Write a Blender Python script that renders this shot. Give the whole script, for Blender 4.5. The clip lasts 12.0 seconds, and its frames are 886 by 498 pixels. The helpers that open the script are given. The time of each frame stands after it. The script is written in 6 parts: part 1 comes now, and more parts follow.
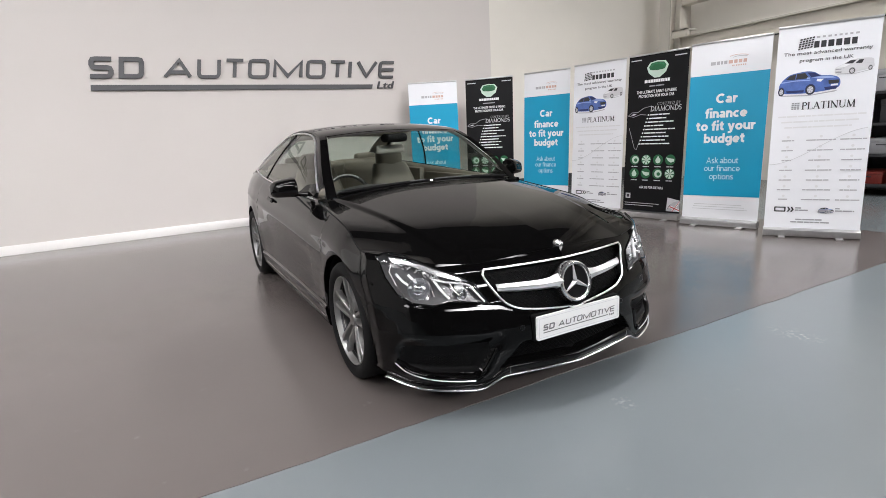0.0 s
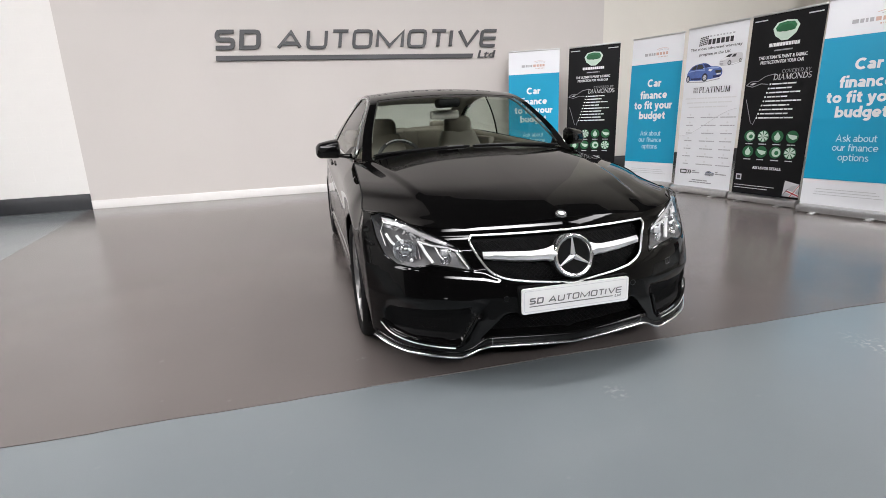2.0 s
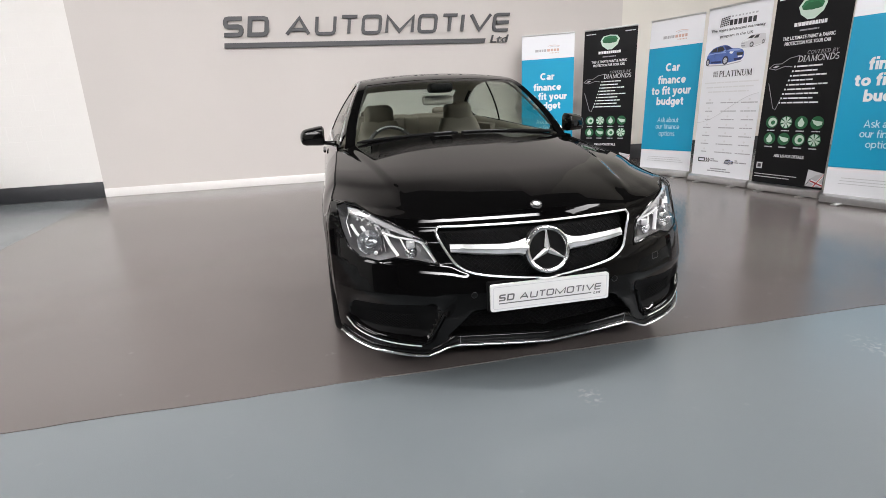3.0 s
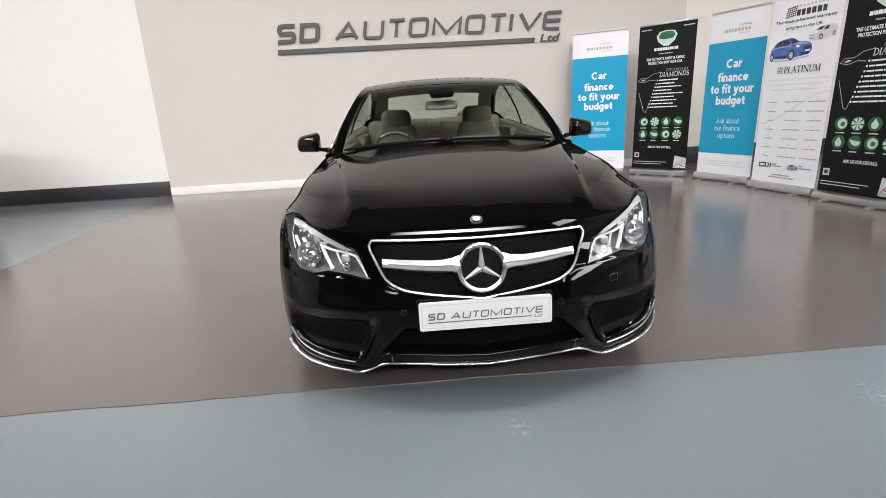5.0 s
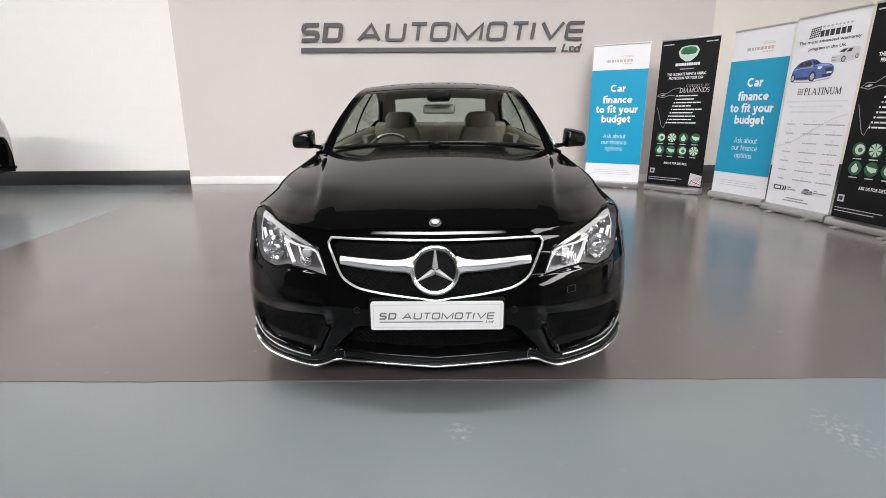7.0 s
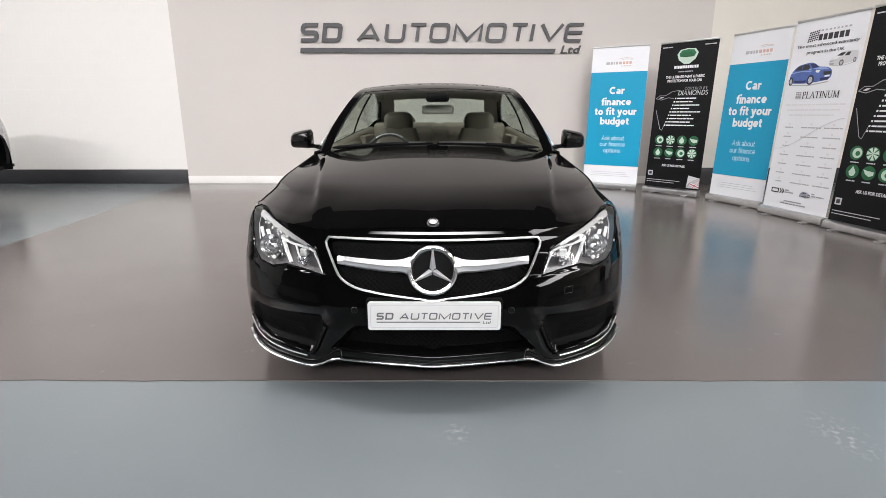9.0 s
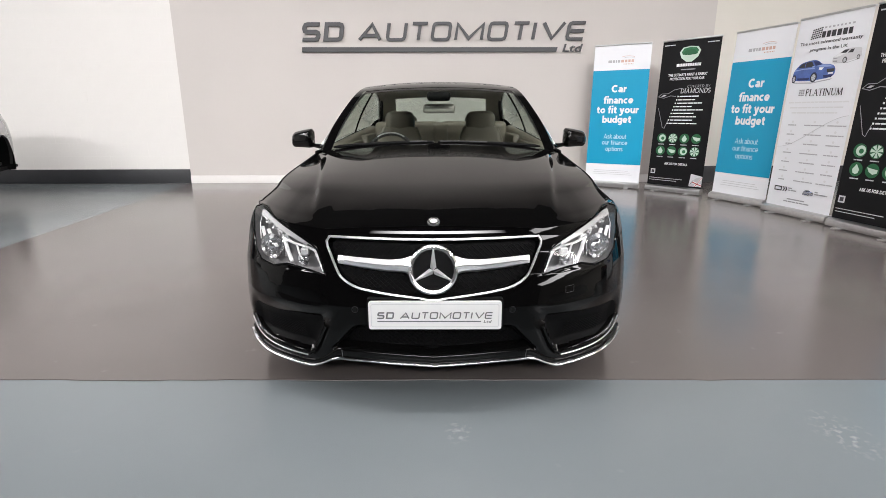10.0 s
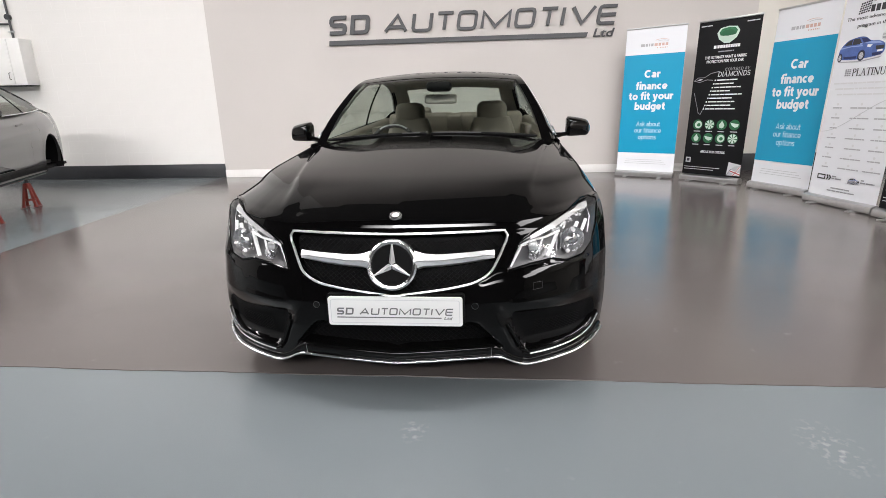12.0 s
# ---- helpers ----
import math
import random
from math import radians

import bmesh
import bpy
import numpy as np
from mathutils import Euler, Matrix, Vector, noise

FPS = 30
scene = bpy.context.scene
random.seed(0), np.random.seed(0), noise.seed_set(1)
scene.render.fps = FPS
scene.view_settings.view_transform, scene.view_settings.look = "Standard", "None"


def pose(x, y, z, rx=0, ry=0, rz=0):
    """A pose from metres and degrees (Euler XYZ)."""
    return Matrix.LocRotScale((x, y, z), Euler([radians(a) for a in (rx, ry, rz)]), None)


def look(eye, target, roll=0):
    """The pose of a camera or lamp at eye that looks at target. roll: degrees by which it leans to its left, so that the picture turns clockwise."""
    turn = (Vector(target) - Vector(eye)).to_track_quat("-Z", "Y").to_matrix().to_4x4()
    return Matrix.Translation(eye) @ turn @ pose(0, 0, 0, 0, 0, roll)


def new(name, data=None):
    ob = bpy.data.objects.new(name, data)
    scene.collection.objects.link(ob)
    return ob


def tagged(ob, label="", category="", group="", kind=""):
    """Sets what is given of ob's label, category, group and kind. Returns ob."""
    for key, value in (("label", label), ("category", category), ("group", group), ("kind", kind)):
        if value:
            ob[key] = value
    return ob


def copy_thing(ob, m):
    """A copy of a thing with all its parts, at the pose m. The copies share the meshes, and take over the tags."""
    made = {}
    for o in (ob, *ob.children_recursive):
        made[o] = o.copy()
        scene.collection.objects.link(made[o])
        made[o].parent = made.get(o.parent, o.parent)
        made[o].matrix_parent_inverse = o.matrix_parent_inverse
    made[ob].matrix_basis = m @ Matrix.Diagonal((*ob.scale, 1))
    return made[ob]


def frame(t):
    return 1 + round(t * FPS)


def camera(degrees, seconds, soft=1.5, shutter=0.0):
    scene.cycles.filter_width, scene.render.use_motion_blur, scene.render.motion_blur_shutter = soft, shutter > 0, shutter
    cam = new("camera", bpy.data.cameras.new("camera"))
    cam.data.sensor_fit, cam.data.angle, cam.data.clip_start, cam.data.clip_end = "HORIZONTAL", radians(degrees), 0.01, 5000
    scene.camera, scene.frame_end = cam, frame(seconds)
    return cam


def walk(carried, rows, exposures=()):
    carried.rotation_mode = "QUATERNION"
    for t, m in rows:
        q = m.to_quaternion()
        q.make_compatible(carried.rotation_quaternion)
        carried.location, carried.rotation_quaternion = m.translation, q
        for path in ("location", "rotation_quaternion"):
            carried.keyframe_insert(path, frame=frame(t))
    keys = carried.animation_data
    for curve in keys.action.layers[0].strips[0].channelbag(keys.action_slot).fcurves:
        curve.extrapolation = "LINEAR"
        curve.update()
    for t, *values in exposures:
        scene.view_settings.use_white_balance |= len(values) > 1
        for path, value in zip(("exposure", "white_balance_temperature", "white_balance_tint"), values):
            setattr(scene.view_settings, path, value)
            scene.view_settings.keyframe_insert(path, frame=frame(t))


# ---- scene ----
cam = camera(80.8, 12.0, soft=0.6)
PATH = [
    (0, (-1.678, -1.767, 1.279), (-0.751, -0.049, 0.843), -3.2),
    (0.5, (-1.586, -1.786, 1.259), (-0.699, -0.047, 0.825), -3.5),
    (1, (-1.413, -1.812, 1.209), (-0.661, -0.02, 0.736), -3.1),
    (1.5, (-1.257, -1.901, 1.206), (-0.627, -0.068, 0.712), -3.2),
    (2, (-1.102, -1.966, 1.184), (-0.625, -0.089, 0.681), -2.4),
    (2.5, (-0.962, -1.908, 1.155), (-0.543, -0.02, 0.645), -2.6),
    (3, (-0.828, -1.894, 1.152), (-0.448, -0.006, 0.613), -2.7),
    (3.5, (-0.622, -1.945, 1.157), (-0.378, -0.031, 0.631), -3.8),
    (5.5, (-0.127, -1.866, 1.164), (-0.109, 0.064, 0.639), -3.0),
    (6, (-0.002, -1.898, 1.161), (-0.067, 0.033, 0.643), -2.9),
    (6.5, (0.055, -1.92, 1.159), (-0.013, 0.013, 0.65), -2.8),
    (7, (0.033, -1.905, 1.151), (0.025, 0.029, 0.644), -0.4),
    (9, (0.035, -1.903, 1.147), (0.034, 0.032, 0.644), -0.0),
    (9.5, (0.041, -1.902, 1.146), (0.035, 0.031, 0.633), -0.3),
    (10, (0.043, -1.9, 1.147), (0.032, 0.035, 0.64), -0.2),
    (10.5, (0.065, -1.91, 1.156), (0.045, 0.03, 0.67), -0.5),
    (11, (0.131, -1.937, 1.144), (0.075, 0.0, 0.648), -0.9),
    (11.5, (0.232, -1.893, 1.134), (0.141, 0.038, 0.622), -0.9),
    (12, (0.373, -1.827, 1.14), (0.183, 0.091, 0.604), -1.5),
]
walk(cam, [(t, look(eye, target, roll)) for t, eye, target, roll in PATH], exposures=((0, -0.02, 6390, 10), (1.5, -0.07, 6390, 10), (3, -0.04, 6470, 10), (6, 0, 6480, 10), (12, 0, 6480, 10)))

# ---- world and light ----
world = bpy.data.worlds.new("world")
scene.world = world
world.use_nodes = True
_sky = world.node_tree.nodes.new("ShaderNodeTexSky")
_sky.sky_type, _sky.sun_disc = "NISHITA", False
_sky.sun_elevation, _sky.sun_rotation = radians(40), radians(120)
world.node_tree.links.new(_sky.outputs[0], world.node_tree.nodes["Background"].inputs[0])
world.node_tree.nodes["Background"].inputs[1].default_value = 0.12


def area_lamp(name, m, sx, sy, watts, colour):
    data = bpy.data.lights.new(name, "AREA")
    data.shape, data.size, data.size_y, data.energy, data.color = "RECTANGLE", sx, sy, watts, colour
    ob = new(name, data)
    ob.matrix_world = m
    return tagged(ob, kind="structure")


# added fill lamps, all out of view, for wall brightness and paint highlights
FILL_BACK = area_lamp("fill_lamp", look((-0.6, -10.6, 6.6), (-0.6, 2.2, 1.3)), 16.6, 0.75, 245, (1.0, 0.974, 0.978))
FILL_LEFT = area_lamp("fill_lamp", look((-10.85, 0.4, 7.6), (-2.0, 1.4, 0.8)), 7.0, 2.0, 430, (1.0, 0.974, 0.978))
FILL_RIGHT = area_lamp("fill_lamp", look((8.85, -4.6, 6.0), (0, -3.4, 0.8)), 11.0, 1.1, 400, (1.0, 0.974, 0.978))
for lamp, wide in ((FILL_BACK, 50), (FILL_LEFT, 150), (FILL_RIGHT, 110)):
    lamp.data.spread = radians(wide)

# ---- materials ----


def mat(name, colour, rough=0.5, metal=0.0, coat=0.0, coat_rough=0.03, coat_ior=0.0, var=0.0, scale=6.0, bump=0.0, bump_scale=80.0, emit=None, emit_power=1.0, spec=None, rough_var=0.0):
    """A principled material with a coarse and a fine variation of colour, roughness and relief."""
    m = bpy.data.materials.new(name)
    m.use_nodes = True
    nt = m.node_tree
    b = nt.nodes["Principled BSDF"]
    b.inputs["Base Color"].default_value = (*colour, 1)
    b.inputs["Roughness"].default_value = rough
    b.inputs["Metallic"].default_value = metal
    b.inputs["Coat Weight"].default_value = coat
    b.inputs["Coat Roughness"].default_value = coat_rough
    if coat_ior:
        b.inputs["Coat IOR"].default_value = coat_ior
    if spec is not None:
        b.inputs["Specular IOR Level"].default_value = spec
    if emit:
        b.inputs["Emission Color"].default_value = (*emit, 1)
        b.inputs["Emission Strength"].default_value = emit_power
    if var or bump or rough_var:
        geo = nt.nodes.new("ShaderNodeTexCoord")
        big = nt.nodes.new("ShaderNodeTexNoise")
        big.inputs["Scale"].default_value, big.inputs["Detail"].default_value = scale, 6
        fine = nt.nodes.new("ShaderNodeTexNoise")
        fine.inputs["Scale"].default_value, fine.inputs["Detail"].default_value = bump_scale, 3
        nt.links.new(geo.outputs["Object"], big.inputs["Vector"])
        nt.links.new(geo.outputs["Object"], fine.inputs["Vector"])
        if var:
            mul = nt.nodes.new("ShaderNodeMath")
            mul.operation = "MULTIPLY_ADD"
            nt.links.new(fine.outputs[0], mul.inputs[0])
            mul.inputs[1].default_value = 0.3
            nt.links.new(big.outputs[0], mul.inputs[2])
            ramp = nt.nodes.new("ShaderNodeMapRange")
            ramp.inputs[1].default_value, ramp.inputs[2].default_value = 0.35, 0.95
            ramp.inputs[3].default_value, ramp.inputs[4].default_value = 1 - var, 1 + var
            nt.links.new(mul.outputs[0], ramp.inputs[0])
            mix = nt.nodes.new("ShaderNodeVectorMath")
            mix.operation = "SCALE"
            mix.inputs[0].default_value = colour
            nt.links.new(ramp.outputs[0], mix.inputs["Scale"])
            nt.links.new(mix.outputs[0], b.inputs["Base Color"])
        if rough_var:
            rr = nt.nodes.new("ShaderNodeMapRange")
            rr.inputs[1].default_value, rr.inputs[2].default_value = 0.3, 0.7
            rr.inputs[3].default_value, rr.inputs[4].default_value = max(0.0, rough - rough_var), rough + rough_var
            nt.links.new(big.outputs[0], rr.inputs[0])
            nt.links.new(rr.outputs[0], b.inputs["Roughness"])
        if bump:
            bp = nt.nodes.new("ShaderNodeBump")
            bp.inputs["Strength"].default_value, bp.inputs["Distance"].default_value = bump, 0.01
            nt.links.new(fine.outputs[0], bp.inputs["Height"])
            nt.links.new(bp.outputs[0], b.inputs["Normal"])
    return m


def glass_mat(name, tint, gloss_rough=0.0, floor=0.06):
    """Thin clear pane: a tinted see-through layer with a mirror sheen that grows at flat angles."""
    m = bpy.data.materials.new(name)
    m.use_nodes = True
    nt = m.node_tree
    nt.nodes.clear()
    out = nt.nodes.new("ShaderNodeOutputMaterial")
    tr = nt.nodes.new("ShaderNodeBsdfTransparent")
    tr.inputs[0].default_value = (*tint, 1)
    gl = nt.nodes.new("ShaderNodeBsdfGlossy")
    gl.inputs["Roughness"].default_value = gloss_rough
    lw = nt.nodes.new("ShaderNodeLayerWeight")
    lw.inputs[0].default_value = 0.5
    pw = nt.nodes.new("ShaderNodeMath")
    pw.operation = "POWER"
    pw.inputs[1].default_value = 5.0
    nt.links.new(lw.outputs["Facing"], pw.inputs[0])
    fr = nt.nodes.new("ShaderNodeMath")
    fr.operation, fr.use_clamp = "MULTIPLY_ADD", True
    fr.inputs[1].default_value, fr.inputs[2].default_value = 0.9, floor
    nt.links.new(pw.outputs[0], fr.inputs[0])
    mix = nt.nodes.new("ShaderNodeMixShader")
    nt.links.new(fr.outputs[0], mix.inputs[0])
    nt.links.new(tr.outputs[0], mix.inputs[1])
    nt.links.new(gl.outputs[0], mix.inputs[2])
    nt.links.new(mix.outputs[0], out.inputs[0])
    return m


def floor_mat(name, colour, rough, scuffs=()):
    """Rolled-on floor paint: cloudy tone, fine grit, wear, and pale scuffs at given places."""
    m = mat(name, colour, rough, var=0.05, scale=0.9, bump=0.05, bump_scale=240, rough_var=0.02, spec=0.6)
    nt = m.node_tree
    b = nt.nodes["Principled BSDF"]
    src = b.inputs["Base Color"].links[0].from_socket
    geo = nt.nodes.new("ShaderNodeNewGeometry")
    speck = nt.nodes.new("ShaderNodeTexNoise")
    speck.inputs["Scale"].default_value, speck.inputs["Detail"].default_value = 9, 8
    nt.links.new(geo.outputs["Position"], speck.inputs["Vector"])
    sr = nt.nodes.new("ShaderNodeMapRange")
    sr.inputs[1].default_value, sr.inputs[2].default_value = 0.70, 0.78
    sr.inputs[3].default_value, sr.inputs[4].default_value = 0.0, 0.10
    nt.links.new(speck.outputs[0], sr.inputs[0])
    total = sr.outputs[0]
    for x, y, r in scuffs:
        off = nt.nodes.new("ShaderNodeVectorMath")
        off.operation = "SUBTRACT"
        off.inputs[1].default_value = (x, y, 0)
        nt.links.new(geo.outputs["Position"], off.inputs[0])
        stretch = nt.nodes.new("ShaderNodeVectorMath")
        stretch.operation = "MULTIPLY"
        stretch.inputs[1].default_value = (1.0, 0.6, 1)
        nt.links.new(off.outputs[0], stretch.inputs[0])
        ln = nt.nodes.new("ShaderNodeVectorMath")
        ln.operation = "LENGTH"
        nt.links.new(stretch.outputs[0], ln.inputs[0])
        fall = nt.nodes.new("ShaderNodeMapRange")
        fall.inputs[1].default_value, fall.inputs[2].default_value = r, 0.2 * r
        fall.inputs[3].default_value, fall.inputs[4].default_value = 0, 1
        nt.links.new(ln.outputs["Value"], fall.inputs[0])
        wav = nt.nodes.new("ShaderNodeTexNoise")
        wav.inputs["Scale"].default_value, wav.inputs["Detail"].default_value = 45, 5
        nt.links.new(geo.outputs["Position"], wav.inputs["Vector"])
        cut = nt.nodes.new("ShaderNodeMapRange")
        cut.inputs[1].default_value, cut.inputs[2].default_value = 0.52, 0.72
        cut.inputs[4].default_value = 0.45
        nt.links.new(wav.outputs[0], cut.inputs[0])
        both = nt.nodes.new("ShaderNodeMath")
        both.operation = "MULTIPLY"
        nt.links.new(fall.outputs[0], both.inputs[0])
        nt.links.new(cut.outputs[0], both.inputs[1])
        add = nt.nodes.new("ShaderNodeMath")
        add.operation, add.use_clamp = "MAXIMUM", True
        nt.links.new(total, add.inputs[0])
        nt.links.new(both.outputs[0], add.inputs[1])
        total = add.outputs[0]
    mix = nt.nodes.new("ShaderNodeMix")
    mix.data_type = "RGBA"
    nt.links.new(total, mix.inputs[0])
    nt.links.new(src, mix.inputs[6])
    mix.inputs[7].default_value = (0.45, 0.45, 0.44, 1)
    nt.links.new(mix.outputs[2], b.inputs["Base Color"])
    return m


M_BROWN = floor_mat("brown_floor_paint", (0.122, 0.106, 0.101), 0.15)
M_BLUE = floor_mat("blue_grey_floor_paint", (0.168, 0.190, 0.200), 0.20, ((0.09, -0.19, 0.06), (1.51, -0.21, 0.11)))
M_GREYWALL = mat("warm_grey_emulsion", (0.58, 0.545, 0.52), 0.75, var=0.03, scale=0.6, bump=0.12, bump_scale=160)
M_WHITEWALL = mat("white_masonry_paint", (0.76, 0.74, 0.715), 0.7, var=0.04, scale=1.2, bump=0.2, bump_scale=60)
M_CREAM = mat("cream_wall_paint", (0.70, 0.67, 0.61), 0.7, var=0.05, scale=0.8, bump=0.15, bump_scale=90)
# for walls out of view, dark so the black car reflects little
M_DARKWALL = mat("unseen_wall_dark", (0.07, 0.07, 0.072), 0.6, var=0.2, scale=1.5)
M_SIDEWALL = mat("grey_blockwork_paint", (0.60, 0.59, 0.575), 0.7, var=0.08, scale=1.0, bump=0.15, bump_scale=70)
M_MORTAR = mat("painted_joint", (0.78, 0.76, 0.73), 0.8, var=0.05, scale=3)
M_BAND = mat("black_band_paint", (0.025, 0.026, 0.029), 0.45, var=0.2, scale=4, bump=0.1)
M_SKIRT = mat("white_gloss_paint", (0.82, 0.80, 0.78), 0.35, var=0.03, scale=3)
M_CEIL = mat("dark_roof_sheet", (0.09, 0.09, 0.09), 0.7, var=0.2, scale=1.5)
M_STEEL = mat("cream_painted_steel", (0.52, 0.49, 0.43), 0.5, var=0.12, scale=2)
M_LETTER = mat("dark_grey_acrylic", (0.052, 0.052, 0.056), 0.45, var=0.08, scale=3)
M_TUBE = mat("lamp_diffuser", (0.9, 0.9, 0.9), 0.4, emit=(1.0, 0.966, 0.955), emit_power=53.0)
M_WHITEMETAL = mat("white_sheet_metal", (0.8, 0.79, 0.77), 0.4, var=0.03)
M_BLACKPAINT = mat("black_car_paint", (0.002, 0.0019, 0.002), 0.30, coat=1.0, coat_rough=0.03, coat_ior=1.355, spec=0.0)
M_GREYPAINT = mat("grey_car_paint", (0.050, 0.048, 0.047), 0.36, metal=0.4, coat=1.0, coat_rough=0.04, spec=0.5)
M_GLOSSBLACK = mat("gloss_black_trim", (0.003, 0.003, 0.003), 0.08, spec=0.28)
M_MATTBLACK = mat("matt_black_plastic", (0.0035, 0.0035, 0.0038), 0.6, bump=0.1, bump_scale=300, spec=0.12)
M_RUBBER = mat("tyre_rubber", (0.006, 0.006, 0.0064), 0.75, spec=0.2, var=0.2, scale=30, bump=0.15, bump_scale=200)
M_CHROME = mat("bright_chrome", (0.90, 0.90, 0.91), 0.10, metal=1.0)
M_SATIN = mat("satin_silver", (0.88, 0.88, 0.89), 0.38, metal=0.85)
M_ALLOY = mat("machined_alloy", (0.30, 0.297, 0.293), 0.40, metal=0.9, var=0.08, scale=30)
M_DISC = mat("brake_disc_steel", (0.10, 0.10, 0.105), 0.35, metal=1.0, var=0.1, scale=40)
M_BRIGHT = mat("bright_trim", (0.92, 0.92, 0.92), 0.28, metal=0.9)
M_LIP = mat("worn_chrome", (0.80, 0.80, 0.81), 0.20, metal=1.0, var=0.15, scale=9, rough_var=0.08)
M_HOUSING = mat("headlamp_housing", (0.17, 0.17, 0.175), 0.30, metal=0.5)
M_LENS = mat("projector_lens", (0.55, 0.56, 0.58), 0.06, metal=0.85)
M_LEDBAR = mat("led_light_guide", (0.95, 0.95, 0.96), 0.2)
M_FACET = mat("cut_reflector", (0.93, 0.93, 0.94), 0.22, metal=0.6)
M_REFLECTOR = mat("aluminised_reflector", (0.88, 0.88, 0.89), 0.25, metal=1.0)
M_GLASS = glass_mat("windscreen_glass", (0.76, 0.815, 0.77))
M_CLEAR = glass_mat("headlamp_cover", (0.985, 0.985, 0.985), floor=0.03)
M_LEATHER = mat("beige_leather", (0.150, 0.134, 0.104), 0.5, var=0.06, scale=8, bump=0.15, bump_scale=220)
M_PALEPLASTIC = mat("pale_grey_plastic", (0.36, 0.345, 0.31), 0.5, bump=0.1, bump_scale=200)
M_WIPERSHINE = mat("wiper_highlight_grey", (0.10, 0.10, 0.10), 0.35)
M_DASH = mat("dark_dashboard", (0.03, 0.029, 0.028), 0.55, bump=0.15, bump_scale=260)
M_PLATE = mat("white_acrylic_plate", (0.85, 0.85, 0.845), 0.25)
M_PLATEINK = mat("grey_plate_print", (0.16, 0.16, 0.165), 0.4)
M_ALU = mat("brushed_aluminium", (0.62, 0.62, 0.62), 0.35, metal=1.0, var=0.05, scale=30)
M_SHEETW = mat("white_banner_sheet", (0.83, 0.84, 0.87), 0.42, var=0.02, scale=2, bump=0.05, bump_scale=3)
M_SHEETK = mat("black_banner_sheet", (0.006, 0.006, 0.007), 0.45, spec=0.2, var=0.15, scale=2, bump=0.05, bump_scale=3)
M_SKY = mat("turquoise_print", (0.003, 0.33, 0.55), 0.42, var=0.03, scale=2)
M_WHITEINK = mat("white_print", (0.82, 0.83, 0.84), 0.45)
M_PALEINK = mat("pale_blue_print", (0.55, 0.75, 0.84), 0.45)
M_GREYINK = mat("grey_print", (0.34, 0.34, 0.36), 0.45)
M_LIGHTINK = mat("light_grey_print", (0.60, 0.60, 0.62), 0.45)
M_PAPERINK = mat("faint_grey_print", (0.74, 0.74, 0.75), 0.45)
M_DARKINK = mat("dark_print", (0.035, 0.035, 0.04), 0.45)
M_PEACHINK = mat("peach_print", (0.66, 0.44, 0.38), 0.45)
M_REDINK = mat("red_print", (0.42, 0.03, 0.04), 0.45)
M_DARKGREEN = mat("dark_green_print", (0.012, 0.115, 0.042), 0.45)
M_GREENINK = mat("green_print", (0.02, 0.16, 0.06), 0.4, var=0.4, scale=40)
M_MINTINK = mat("pale_green_print", (0.56, 0.70, 0.60), 0.45)
M_BLUECAR = mat("blue_picture_print", (0.085, 0.15, 0.42), 0.4, var=0.35, scale=14)
M_RED = mat("red_enamel", (0.24, 0.03, 0.02), 0.4, var=0.15, scale=12)
M_SHINEINK = mat("pale_blue_shine_print", (0.30, 0.40, 0.70), 0.4)
M_VANINK = mat("silver_picture_print", (0.66, 0.66, 0.68), 0.4)
M_MIDINK = mat("middle_grey_print", (0.46, 0.46, 0.48), 0.45)
M_NAVY = mat("navy_print", (0.02, 0.03, 0.12), 0.45)
M_DARKSTEEL = mat("dark_shelf_steel", (0.03, 0.03, 0.033), 0.5, var=0.3, scale=6)

# ---- mesh helpers ----


def finish(bm, name, material, smooth=40):
    """Turns a bmesh into mesh data, smooth but for edges sharper than the angle."""
    me = bpy.data.meshes.new(name)
    bmesh.ops.remove_doubles(bm, verts=bm.verts, dist=1e-6)
    bm.to_mesh(me)
    bm.free()
    me.materials.append(material)
    if smooth:
        me.shade_smooth()
        me.set_sharp_from_angle(angle=radians(smooth))
    return me


def part(name, bm, material, parent=None, label="", smooth=40, m=None):
    """Links a bmesh as one mesh object under a thing or under a part."""
    me = bm if isinstance(bm, bpy.types.Mesh) else finish(bm, name, material, smooth)
    ob = new(name, me)
    ob.parent = parent
    if m is not None:
        ob.matrix_basis = m
    return tagged(ob, label=label)


def thing(name, label, category, group="", m=None):
    ob = new(name)
    ob.empty_display_size = 0.1
    if m is not None:
        ob.matrix_basis = m
    return tagged(ob, label=label, category=category, group=group)


def box(x0, x1, y0, y1, z0, z1, bevel=0.0, seg=2, bm=None):
    own = bmesh.new()
    bmesh.ops.create_cube(own, size=1, matrix=Matrix.Translation(((x0 + x1) / 2, (y0 + y1) / 2, (z0 + z1) / 2)) @ Matrix.Diagonal((abs(x1 - x0), abs(y1 - y0), abs(z1 - z0), 1)))
    if bevel:
        bmesh.ops.bevel(own, geom=own.edges[:], offset=bevel, segments=seg, profile=0.5, affect="EDGES")
    return joined(bm, own)


def joined(bm, own):
    if bm is None:
        return own
    tmp = bpy.data.meshes.new("tmp")
    own.to_mesh(tmp)
    own.free()
    bm.from_mesh(tmp)
    bpy.data.meshes.remove(tmp)
    return bm


